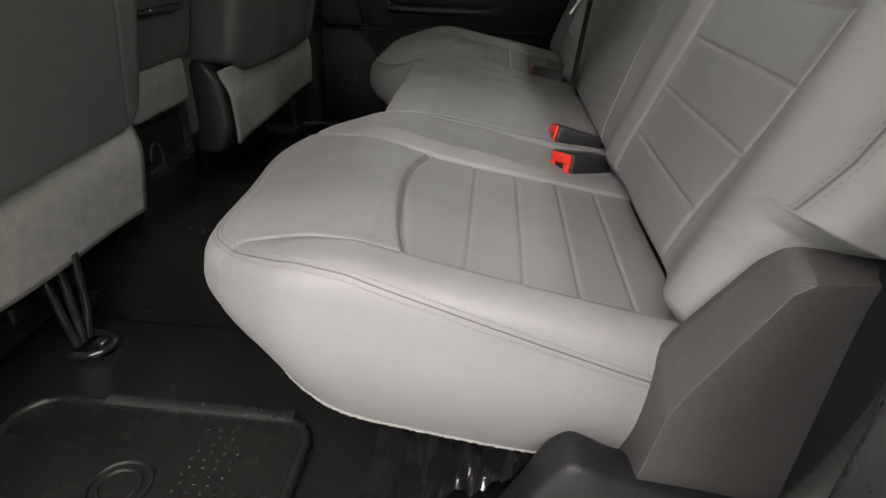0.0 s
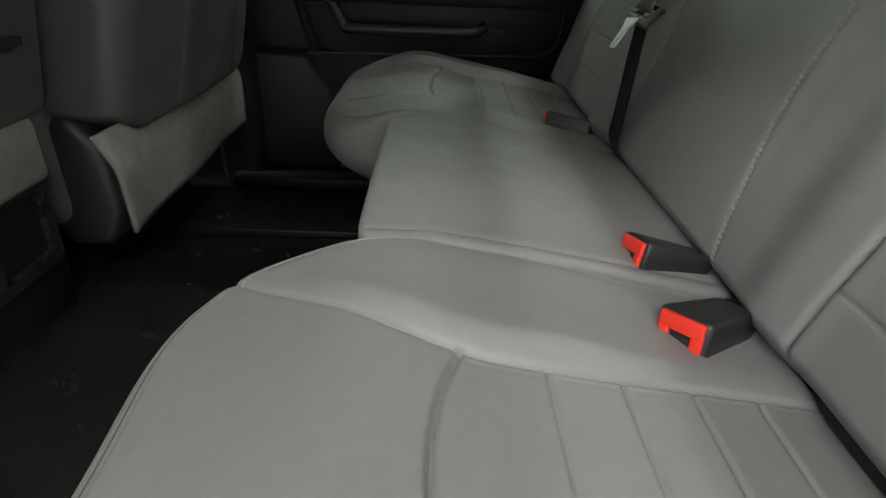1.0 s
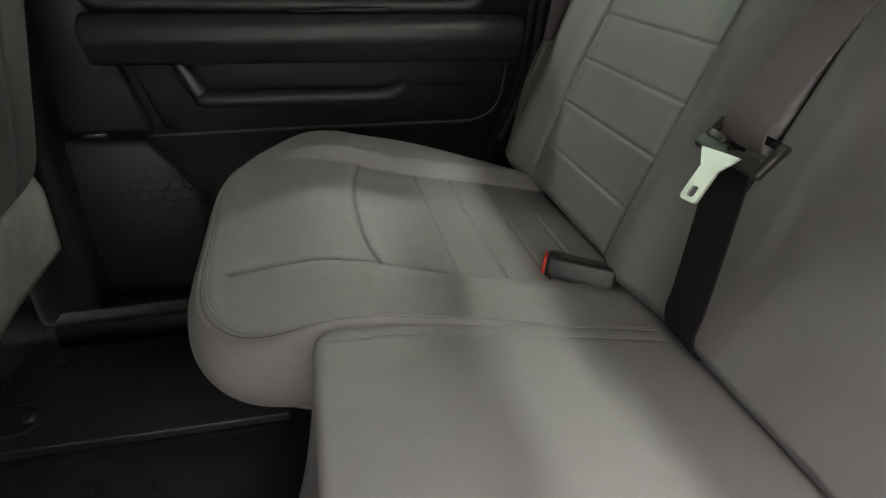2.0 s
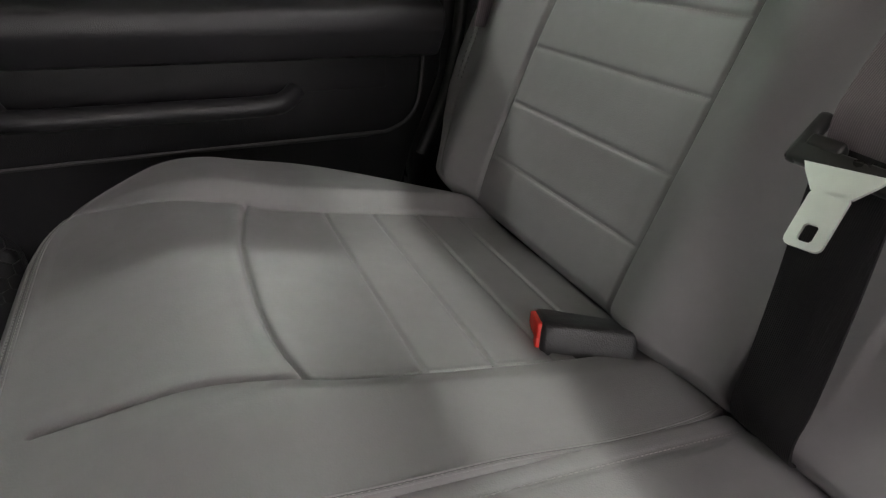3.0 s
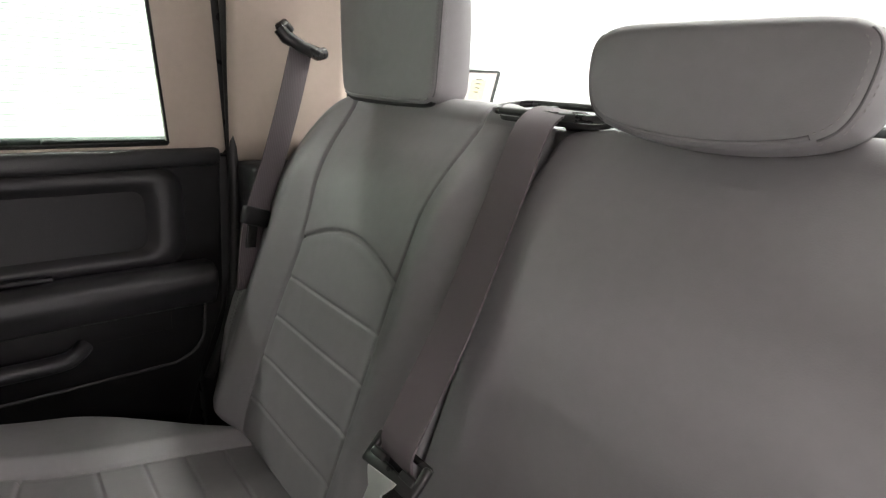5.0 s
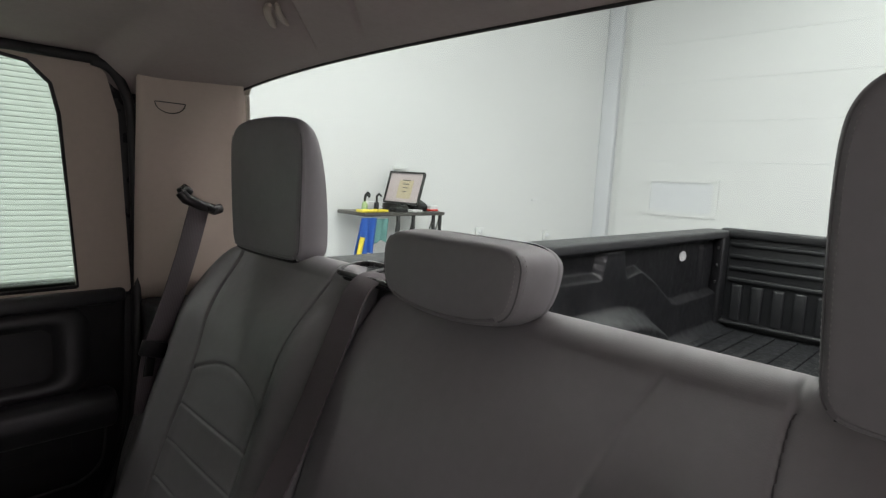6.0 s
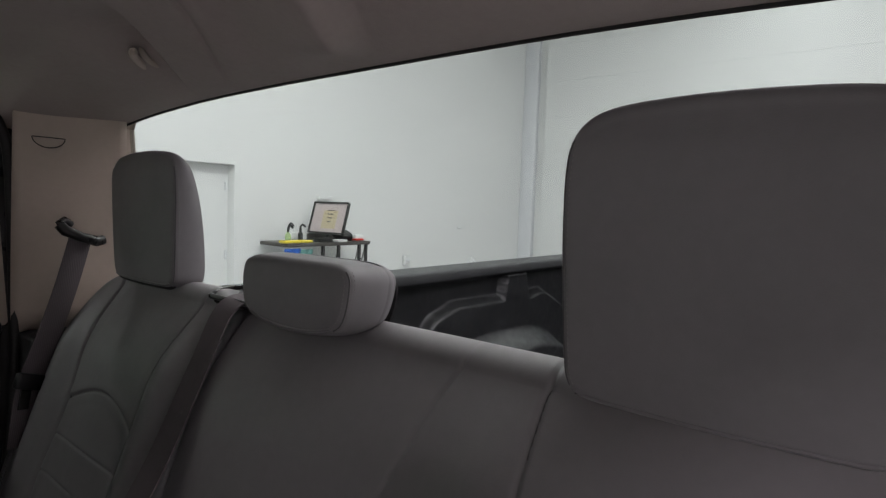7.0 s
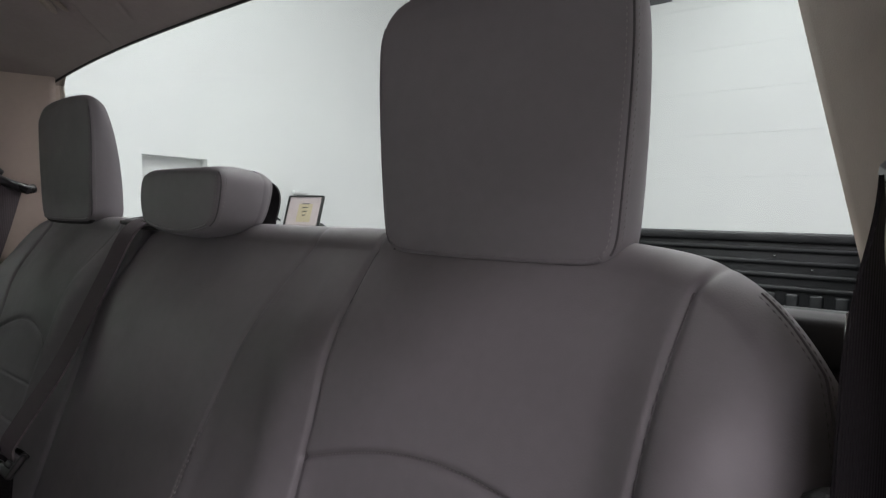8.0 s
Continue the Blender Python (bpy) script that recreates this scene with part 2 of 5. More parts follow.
def grid_mesh(co):
    """A sheet of quads from an array of points [rows, columns, 3]."""
    nu, nv = co.shape[:2]
    i = np.arange(nu * nv).reshape(nu, nv)
    quads = np.stack([i[:-1, :-1], i[1:, :-1], i[1:, 1:], i[:-1, 1:]], -1).reshape(-1, 4)
    me = bpy.data.meshes.new("sheet")
    me.from_pydata(co.reshape(-1, 3).tolist(), [], quads.tolist())
    return me


def sheet(name, co, material, parent=None, label="", kind="", m=Matrix()):
    me = grid_mesh(co)
    me.name = name
    me.transform(m)
    me.materials.append(material)
    me.polygons.foreach_set("use_smooth", [True] * len(me.polygons))
    ob = new(name, me)
    if parent is not None:
        ob.parent = parent
    if label or kind:
        tagged(ob, label=label, kind=kind)
    return ob


def dist_to_line(x, y, line):
    """The distance of points from a polyline in the plane."""
    best = np.full(x.shape, 9.0)
    for (x0, y0), (x1, y1) in zip(line, line[1:]):
        dx, dy = x1 - x0, y1 - y0
        t = np.clip(((x - x0) * dx + (y - y0) * dy) / (dx * dx + dy * dy + 1e-12), 0, 1)
        best = np.minimum(best, np.hypot(x - x0 - t * dx, y - y0 - t * dy))
    return best


def smooth_line(ctrl, n=10):
    return [(p.x, p.y) for p in curve_points([(a, b, 0) for a, b in ctrl], n)]


def bump_step(x, a, b):
    t = np.clip((x - a) / (b - a), 0, 1)
    return t * t * (3 - 2 * t)


def pad(outline_fn, top_fn, drop, edge=0.035, bulge=0.012, tuck=0.02, n=4.5, res=200, wall=0.2, skew=None):
    """Points of an upholstered pad. outline_fn(p, q) turns the unit square, with rounded corners, into local x and y;
    top_fn(x, y) is its height; the sides fall by drop(x, y) with a rounded edge."""
    s = np.linspace(-1, 1, res)
    a, b = np.meshgrid(s, s, indexing="ij")
    m = np.maximum(np.abs(a), np.abs(b))
    m0 = 1 - wall
    k = np.minimum(m / m0, 1.0)
    mm = np.maximum(m, 1e-6)
    p, q = a / mm, b / mm
    n = n(p, q) if callable(n) else n
    corner = 1.0 / (np.abs(p) ** n + np.abs(q) ** n) ** (1.0 / n)
    scale = 1 + (corner - 1) * k ** 2
    P, Q = p * k * scale, q * k * scale
    x, y = outline_fn(P, Q)
    gx = np.abs(p * corner) ** (n - 1) * np.sign(p)
    gy = np.abs(q * corner) ** (n - 1) * np.sign(q)
    # outward direction in the plan
    hx, hy = outline_fn(np.ones_like(P), Q)[0] - outline_fn(-np.ones_like(P), Q)[0], outline_fn(P, np.ones_like(P))[1] - outline_fn(P, -np.ones_like(P))[1]
    gx, gy = gx / np.abs(hx) * np.sign(hx), gy / np.abs(hy) * np.sign(hy)
    g = np.hypot(gx, gy) + 1e-9
    gx, gy = gx / g, gy / g
    w = np.clip((m - m0) / wall, 0, 1)
    edge = edge(p * corner, q * corner) if callable(edge) else edge
    tuck = tuck(x, y) if callable(tuck) else tuck
    z0 = top_fn(x, y)
    arc = np.clip(w / 0.3, 0, 1) * np.pi / 2
    fall = np.clip((w - 0.3) / 0.7, 0, 1)
    out = edge * np.sin(arc) + bulge * np.sin(np.pi * np.clip(fall, 0, 1)) - tuck * fall ** 2
    down = edge * (1 - np.cos(arc)) + fall * np.maximum(drop(x, y) - edge, 0)
    return np.stack([x + gx * out, y + gy * out, z0 - down], -1)


# ---------------------------------------------------------------- rear bench
RECLINE = radians(20)
BITE = Vector((0.285, 0.0, 0.28))
# local x: towards the passenger side, local y: up the backrest, local z: out of its face
BACK_M = Matrix(((0, math.sin(RECLINE), -math.cos(RECLINE), BITE.x), (1, 0, 0, 0), (0, math.cos(RECLINE), math.sin(RECLINE), BITE.z), (0, 0, 0, 1)))


def groove(d, depth, width):
    """A sewn seam: a narrow valley between two soft swellings."""
    return -depth * np.exp(-(d / width) ** 2) + 0.10 * depth * np.exp(-((d - 4.0 * width) / (3.0 * width)) ** 2)


def arc_between(a0, a1, base, rise, n=16, lean=0.0):
    """A shallow arc from (a0, base) to (a1, base); lean moves its crest."""
    out = []
    for i in range(n + 1):
        t = i / n
        out.append((a0 + (a1 - a0) * t, base + rise * math.sin(math.pi * t ** (1 + lean))))
    return out


def lift(line, top_fn, m, off=0.0006, step=0.004):
    """A line on a pad's face, as points in space."""
    xs, ys = [], []
    for (x0, y0), (x1, y1) in zip(line, line[1:]):
        k = max(1, int(math.hypot(x1 - x0, y1 - y0) / step))
        for i in range(k):
            xs.append(x0 + (x1 - x0) * i / k)
            ys.append(y0 + (y1 - y0) * i / k)
    xs.append(line[-1][0])
    ys.append(line[-1][1])
    z = top_fn(np.array(xs), np.array(ys))
    return [m @ Vector((a, b, c + off)) for a, b, c in zip(xs, ys, z)]


def stitches(points, radius=0.0006, pitch=0.0042, length=0.0034, side=Vector((0, 0, 0)), normal=Vector((0, 0, 1))):
    """A row of short thread stitches along points."""
    bm = bmesh.new()
    run, last = 0.0, None
    for p, q in zip(points, points[1:]):
        d = q - p
        step = d.length
        while run <= step and step > 0:
            c = p + d * (run / step) + side
            t = d.normalized()
            b = t.cross(normal).normalized() * radius
            nn = b.cross(t).normalized() * radius
            ends = [c - t * length / 2, c + t * length / 2]
            mid = [bm.verts.new(c + b * 1.2), bm.verts.new(c + nn), bm.verts.new(c - b * 1.2), bm.verts.new(c - nn)]
            tips = [bm.verts.new(e) for e in ends]
            for i in range(4):
                bm.faces.new((mid[i], mid[(i + 1) % 4], tips[1]))
                bm.faces.new((mid[(i + 1) % 4], mid[i], tips[0]))
            run += pitch
        run -= step
    return bm


def pad_ring(co, index):
    """The points of one ring of a pad, from its edge inwards."""
    r = co.shape[0] - 1
    i, j = index, r - index
    pts = [co[i, k] for k in range(i, j)] + [co[k, j] for k in range(i, j)] + [co[j, k] for k in range(j, i, -1)] + [co[k, i] for k in range(j, i, -1)]
    return [Vector(p) for p in pts]


def edge_line(co, wall, depth_fn, n=700):
    """A closed line round a pad's edge; depth_fn(p, q) says how far down the edge it runs, 0 to 1."""
    r = co.shape[0] - 1
    out = []
    for k in range(n):
        s, f = divmod(4.0 * k / n, 1.0)
        e = 2 * f - 1
        p, q = ((e, 1), (1, -e), (-e, -1), (-1, e))[int(s)]
        m = 1 - wall * (1 - depth_fn(p, q))
        a, b = (m * p + 1) / 2 * r, (m * q + 1) / 2 * r
        i, j = min(int(a), r - 1), min(int(b), r - 1)
        a, b = a - i, b - j
        out.append(Vector(co[i, j] * (1 - a) * (1 - b) + co[i + 1, j] * a * (1 - b) + co[i, j + 1] * (1 - a) * b + co[i + 1, j + 1] * a * b))
    return out


def edge_run(co, wall, depth, way):
    """A line on a pad's edge through places (p, q) of its square's border; depth, a number or a function of them, says how far down the edge it runs, 0 to 1."""
    r = co.shape[0] - 1
    out = []
    for p, q in way:
        m = 1 - wall * (1 - (depth(p, q) if callable(depth) else depth))
        a, b = (m * p + 1) / 2 * r, (m * q + 1) / 2 * r
        i, j = min(int(a), r - 1), min(int(b), r - 1)
        a, b = a - i, b - j
        out.append(Vector(co[i, j] * (1 - a) * (1 - b) + co[i + 1, j] * a * (1 - b) + co[i, j + 1] * (1 - a) * b + co[i + 1, j + 1] * a * b))
    return out


def outer_cushion(side, parent, crease_in, crease_out, front):
    """One outboard seat cushion; side is -1 for the driver's side and 1 for the passenger's."""
    lat0, lat1, x0, x1 = (0.228 if side < 0 else 0.206), 0.668, -0.163, 0.37
    crease_in, crease_out, front = smooth_line(crease_in), smooth_line(crease_out), smooth_line(front)
    cix, ciy = zip(*crease_in)
    cox, coy = zip(*crease_out)

    def outline(p, q):
        x = x0 + (x1 - x0) * (p + 1) / 2
        out = lat1 if side < 0 else 0.712 - 0.120 * bump_step(x, 0.06, 0.29)
        if side < 0:
            x = x - 0.014 * np.exp(-((q + 0.55) / 0.45) ** 2) * ((1 - p) / 2) ** 2
        return x, lat0 + (out - lat0) * (q + 1) / 2

    lines = [[(x, np.interp(x, cix, ciy) + 0.003), (x, np.interp(x, cox, coy) - 0.003)] for x in (0.087, 0.142, 0.196, 0.248)]

    def top(x, lat):
        z = (0.340 if side < 0 else 0.348) - 0.185 * np.maximum(x + 0.01, 0) ** 1.08 - 0.5 * np.maximum(-0.06 - x, 0) ** 1.5
        s_in, s_out = np.interp(x, cix, ciy) - lat, lat - np.interp(x, cox, coy)
        fade = 1 - 0.9 * bump_step(-x, 0.0, 0.13)
        z = z + (0.013 * (1 - 0.65 * bump_step(x, 0.08, 0.20)) * bump_step(s_in, -0.003, 0.026) - 0.10 * np.maximum(s_in - 0.03, 0) ** 1.5) * fade
        z = z + (0.016 * bump_step(s_out, -0.003, 0.028) - 0.22 * np.maximum(s_out - 0.03, 0) ** 1.3) * fade
        z = z + 0.004 * np.exp(-((x + 0.05) / 0.05) ** 2) - (-0.004 if side < 0 else 0.006) * bump_step((0.290 if side < 0 else 0.275) - lat, 0.0, 0.06)
        z = z + groove(dist_to_line(x, lat, crease_in), 0.0050, 0.0022) + groove(dist_to_line(x, lat, crease_out), 0.0045, 0.0022) * (0.3 + 0.7 * fade)
        z = z + groove(dist_to_line(x, lat, front), 0.0070, 0.0022)
        z = z - 0.0035 * bump_step(x - np.interp(lat, [b for a, b in front], [a for a, b in front]), -0.003, 0.004) * bump_step(-s_in, -0.002, 0.008) * bump_step(-s_out, -0.002, 0.008)
        for ln in lines:
            z = z + groove(dist_to_line(x, lat, ln), 0.0030, 0.0017)
        return z - 0.05 * bump_step(x, 0.296, 0.325)

    res = 400
    co = pad(outline, top, lambda x, y: (0.082 + 0.095 * bump_step(x, -0.185, 0.0) if side < 0 else 0.125 + 0.04 * bump_step(x, -0.12, 0.06)) - 0.014 * bump_step(x, 0.1, 0.3), edge=lambda p, q: 0.034 - 0.027 * bump_step(-q, 0.55, 0.95) * bump_step(p, -0.95, -0.55), bulge=0.006, tuck=lambda x, y: 0.02 + (0.010 if side < 0 else 0.050) * (1 - bump_step(x, -0.16, -0.02)), n=(lambda p, q: 5.0 - 1.7 * bump_step(-p, 0.3, 0.9) * bump_step(q, 0.3, 0.9)) if side < 0 else (lambda p, q: 5.0 - 1.3 * bump_step(-p, 0.3, 0.9) * bump_step(q, 0.3, 0.9)), res=res, wall=0.2)
    mirror = Matrix.Diagonal((1, side, 1, 1))
    cushion = sheet("seat_cushion", co, VINYL, parent, m=mirror)
    if side > 0:
        cushion.data.flip_normals()

    def seam_at(shift):
        def depth(p, q):
            return 0.10 + shift + (0.43 * max(0.0, (p + 1) / 2 - 0.2) if q > 0.9 else 0.0)
        return [mirror @ v for v in edge_line(co, 0.2, depth)]

    for shift in (-0.03, 0.0, 0.03):
        part("welt", tube(seam_at(shift), 0.0007 if shift == 0.0 else 0.0010, 6, True), VINYL_DARK if shift == 0.0 else VINYL, cushion)
    for shift in (-0.016, 0.016):
        ring = seam_at(shift)
        part("top_stitch", stitches(ring + ring[:1], 0.0005, side=Vector((0, 0, 0.0004))), THREAD, cushion)
    hem = [mirror @ p for p in pad_ring(co, 0)]
    rng = random.Random(5)
    part("hem", tube([p + Vector((rng.uniform(-1, 1), rng.uniform(-1, 1), rng.uniform(-1, 1))) * 0.0007 for p in hem], 0.0019, 6, True), FLANNEL, cushion, "fuzzy pale cloth hem under the cushion")
    part("insert_seam", stitches(lift(front, top, mirror, 0.001), 0.0005, 0.004, 0.003), THREAD, cushion)
    for ln in lines + [crease_in, crease_out]:
        part("panel_stitch", stitches(lift(ln, top, mirror, 0.0005), 0.0004, 0.0036, 0.0026), THREAD, cushion)
    return cushion


def centre_cushion(parent):
    y0, y1, x0, x1 = -0.197, 0.198, -0.061, 0.36

    def outline(p, q):
        return x0 + (x1 - x0) * (p + 1) / 2, y0 + (y1 - y0) * (q + 1) / 2

    edge_l = [(-0.06, -0.188), (0.34, -0.188)]
    edge_r = [(-0.07, 0.186), (0.34, 0.186)]

    def top(x, y):
        z = 0.352 - 0.20 * np.maximum(x + 0.0, 0) ** 1.1 - 0.004 * (y / 0.17) ** 2
        z = z + groove(dist_to_line(x, y, edge_l), 0.0018, 0.003) + groove(dist_to_line(x, y, edge_r), 0.0018, 0.003)
        return z - 0.05 * bump_step(x, 0.296, 0.325)

    co = pad(outline, top, lambda x, y: 0.20 + 0 * x, edge=0.009, bulge=0.003, tuck=lambda x, y: np.where(x < 0.0, -0.030, 0.004), n=26.0, res=150, wall=0.22)
    ob = sheet("centre_cushion", co, VINYL, parent)
    ob.data.flip_normals() if ob.data.polygons[75 * 149 + 75].normal.z < 0 else None
    part("top_stitch", stitches(lift(edge_l, top, Matrix(), 0.001)), THREAD, ob)
    part("top_stitch", stitches(lift(edge_r, top, Matrix(), 0.001)), THREAD, ob)
    return ob


def back_pad(name, y_in, y_out, side, ins_in, ins_out, parent, extra=None):
    """A backrest pad from y_in (inner edge) to y_out (outer shoulder), as distances towards the given side."""
    h0, h1 = -0.035, 0.567
    levels = (0.02, 0.10, 0.14, 0.154, 0.157, 0.20, 0.35, 0.50, 0.57) if side < 0 else (0.02, 0.10, 0.14, 0.19, 0.35, 0.50, 0.57)
    reach = (0.646, 0.654, 0.668, 0.684, 0.702, 0.712, 0.716, 0.698, 0.662) if side < 0 else (0.655, 0.715, 0.732, 0.738, 0.722, 0.684, 0.650)

    def outline(p, q):
        h = h0 + (h1 - h0) * (q + 1) / 2
        out = np.interp(h, levels, reach)
        return y_in + (out - y_in) * (p + 1) / 2, h

    seam_in = smooth_line([(ins_in, -0.03), (ins_in + 0.001, 0.06), (ins_in + 0.003, 0.2), (ins_in + 0.004, 0.36), (ins_in - 0.004, 0.48), (ins_in - 0.008, 0.55), (ins_in - 0.006, 0.567)])
    spread = (-0.035, -0.030, -0.012, 0.004, 0.025, 0.036, 0.044) if side < 0 else (-0.012, -0.006, -0.004, -0.004, -0.010, 0.012, 0.02)
    seam_out = smooth_line([(ins_out + d, h) for d, h in zip(spread, (-0.03, 0.08, 0.16, 0.23, 0.36, 0.5, 0.567))])
    wing = None
    if side > 0:
        wing = smooth_line([(a + d, h) for a, d, h in zip(reach, (-0.02, -0.02, -0.02, -0.018, -0.006, 0.0, 0.0), (0.03, 0.10, 0.14, 0.19, 0.35, 0.50, 0.56))])

    ridge = ((0.645, 0.665, 0.68, 0.695, 0.72), (0.10, 0.124, 0.142, 0.153, 0.155))

    def at(line, h):
        for (a, b), (c, d) in zip(line, line[1:]):
            if b <= h <= d:
                return a + (c - a) * (h - b) / max(d - b, 1e-6)
        return line[-1][0]

    arc = arc_between(at(seam_in, 0.347), at(seam_out, 0.352), 0.35, 0.034)
    lines = [[(at(seam_in, h) + 0.004, h), (at(seam_out, h) - 0.004, h)] for h in (0.0925, 0.158, 0.223, 0.287)]
    slant = smooth_line([(0.180, 0.03), (0.158, 0.10), (0.136, 0.18), (0.135, 0.26), (0.158, 0.37), (0.180, 0.46), (0.193, 0.52), (0.208, 0.567)]) if extra else None

    def top(y, h):
        z = 0.02 - 0.048 * bump_step(h, 0.42, 0.63) - 1.2 * np.maximum(0.085 - h, 0) ** 2 - 55.0 * np.maximum(0.038 - h, 0) ** 2
        bol = np.exp(-((y - (ins_out + 0.055)) / 0.042) ** 2)
        z = z + 0.022 * bol * (1 - 0.55 * bump_step(h, 0.4, 0.6))
        z = z + (0.010 if side < 0 else 0.020) * np.exp(-((y - (ins_in - 0.04)) / 0.036) ** 2) * (1 - bump_step(h, 0.45, 0.6))
        inside = bump_step(y, ins_in - 0.006, ins_in + 0.03) * (1 - bump_step(y, ins_out - 0.03, ins_out + 0.006))
        z = z + 0.004 * inside * np.cos((y - (ins_in + ins_out) / 2) * 9) - 0.003 * inside * (1 - bump_step(h - np.interp(y, [a for a, b in arc], [b for a, b in arc]), -0.004, 0.004))
        z = z + groove(dist_to_line(y, h, seam_in), 0.0045, 0.0026) + groove(dist_to_line(y, h, seam_out), 0.0045, 0.0028)
        if wing:
            z = z + groove(dist_to_line(y, h, wing), 0.002, 0.0026)
        z = z + groove(dist_to_line(y, h, arc), 0.005, 0.0026)
        if side < 0:
            over = h - np.interp(y, *ridge)
            z = z + 0.006 * bump_step(y, 0.645, 0.700) * bump_step(over, -0.002, 0.002) * np.exp(-np.maximum(over, 0) / 0.09)
        for ln in lines:
            z = z + groove(dist_to_line(y, h, ln), 0.0020, 0.0018)
        if slant:
            z = z + groove(dist_to_line(y, h, slant), 0.002, 0.0026)
        return z

    res = 400
    co = pad(outline, top, lambda x, y: 0.10 + 0 * x, edge=lambda p, q: 0.034 - 0.024 * bump_step(-p, 0.6, 0.95), bulge=0.003, tuck=0.01, n=lambda p, q: 10.0 + 22.0 * np.maximum(bump_step(-p, 0.0, 0.5), bump_step(-q, 0.0, 0.5)), res=res, wall=0.17)
    m = BACK_M @ Matrix.Diagonal((side, 1, 1, 1))
    ob = sheet(name, co, VINYL, parent, m=m)
    c = ob.data.polygons[(res // 2) * (res - 1) + res // 2]
    if c.normal.x > 0:
        ob.data.flip_normals()
    part("insert_seam", stitches(lift(arc, top, m, 0.001), 0.0006, 0.004, 0.003, normal=Vector((-1, 0, 0.3))), THREAD, ob)
    for line in (seam_in, seam_out):
        part("piping_or_shade", tube(lift(line, top, m, -0.0004, 0.01), 0.0014, 6), VINYL_DARK, ob)
    if slant:
        for off in (-0.0022, 0.0022):
            part("top_stitch", stitches(lift([(a + off, h) for a, h in slant if h < 0.34], top, m, 0.0008), 0.0010, 0.006, 0.0044, normal=Vector((-1, 0, 0.3))), THREAD, ob)
    face = Vector((-1, 0, 0.3))
    for ln in lines:
        part("panel_stitch", stitches(lift(ln, top, m, 0.0005), 0.0004, 0.0036, 0.0026, normal=face), THREAD, ob)
    if side < 0:
        for depth_at in (0.01, 0.07):
            line = [m @ v for v in edge_run(co, 0.17, lambda p, q, d=depth_at: d + 0.16 * float(bump_step(q, -0.15, 0.5)), [(1, q) for q in np.linspace(-0.36, 0.94, 160)])]
            part("wing_stitch", stitches(line, 0.0006, 0.0060, 0.0048, normal=face), THREAD_SHADED, ob)
        part("wing_piping", tube([m @ v for v in edge_run(co, 0.17, lambda p, q: 0.04 + 0.16 * float(bump_step(q, -0.15, 0.5)), [(1, q) for q in np.linspace(-0.36, 0.94, 120)])], 0.0012, 6), VINYL_DARK, ob)
    else:
        for off in (-0.006, 0.006):
            part("wing_stitch", stitches(lift([(a + off, h) for a, h in wing if 0.156 < h < 0.42], top, m, 0.0007), 0.0010, 0.0065, 0.0044, normal=face), VINYL_DARK, ob)
    return ob, top, m


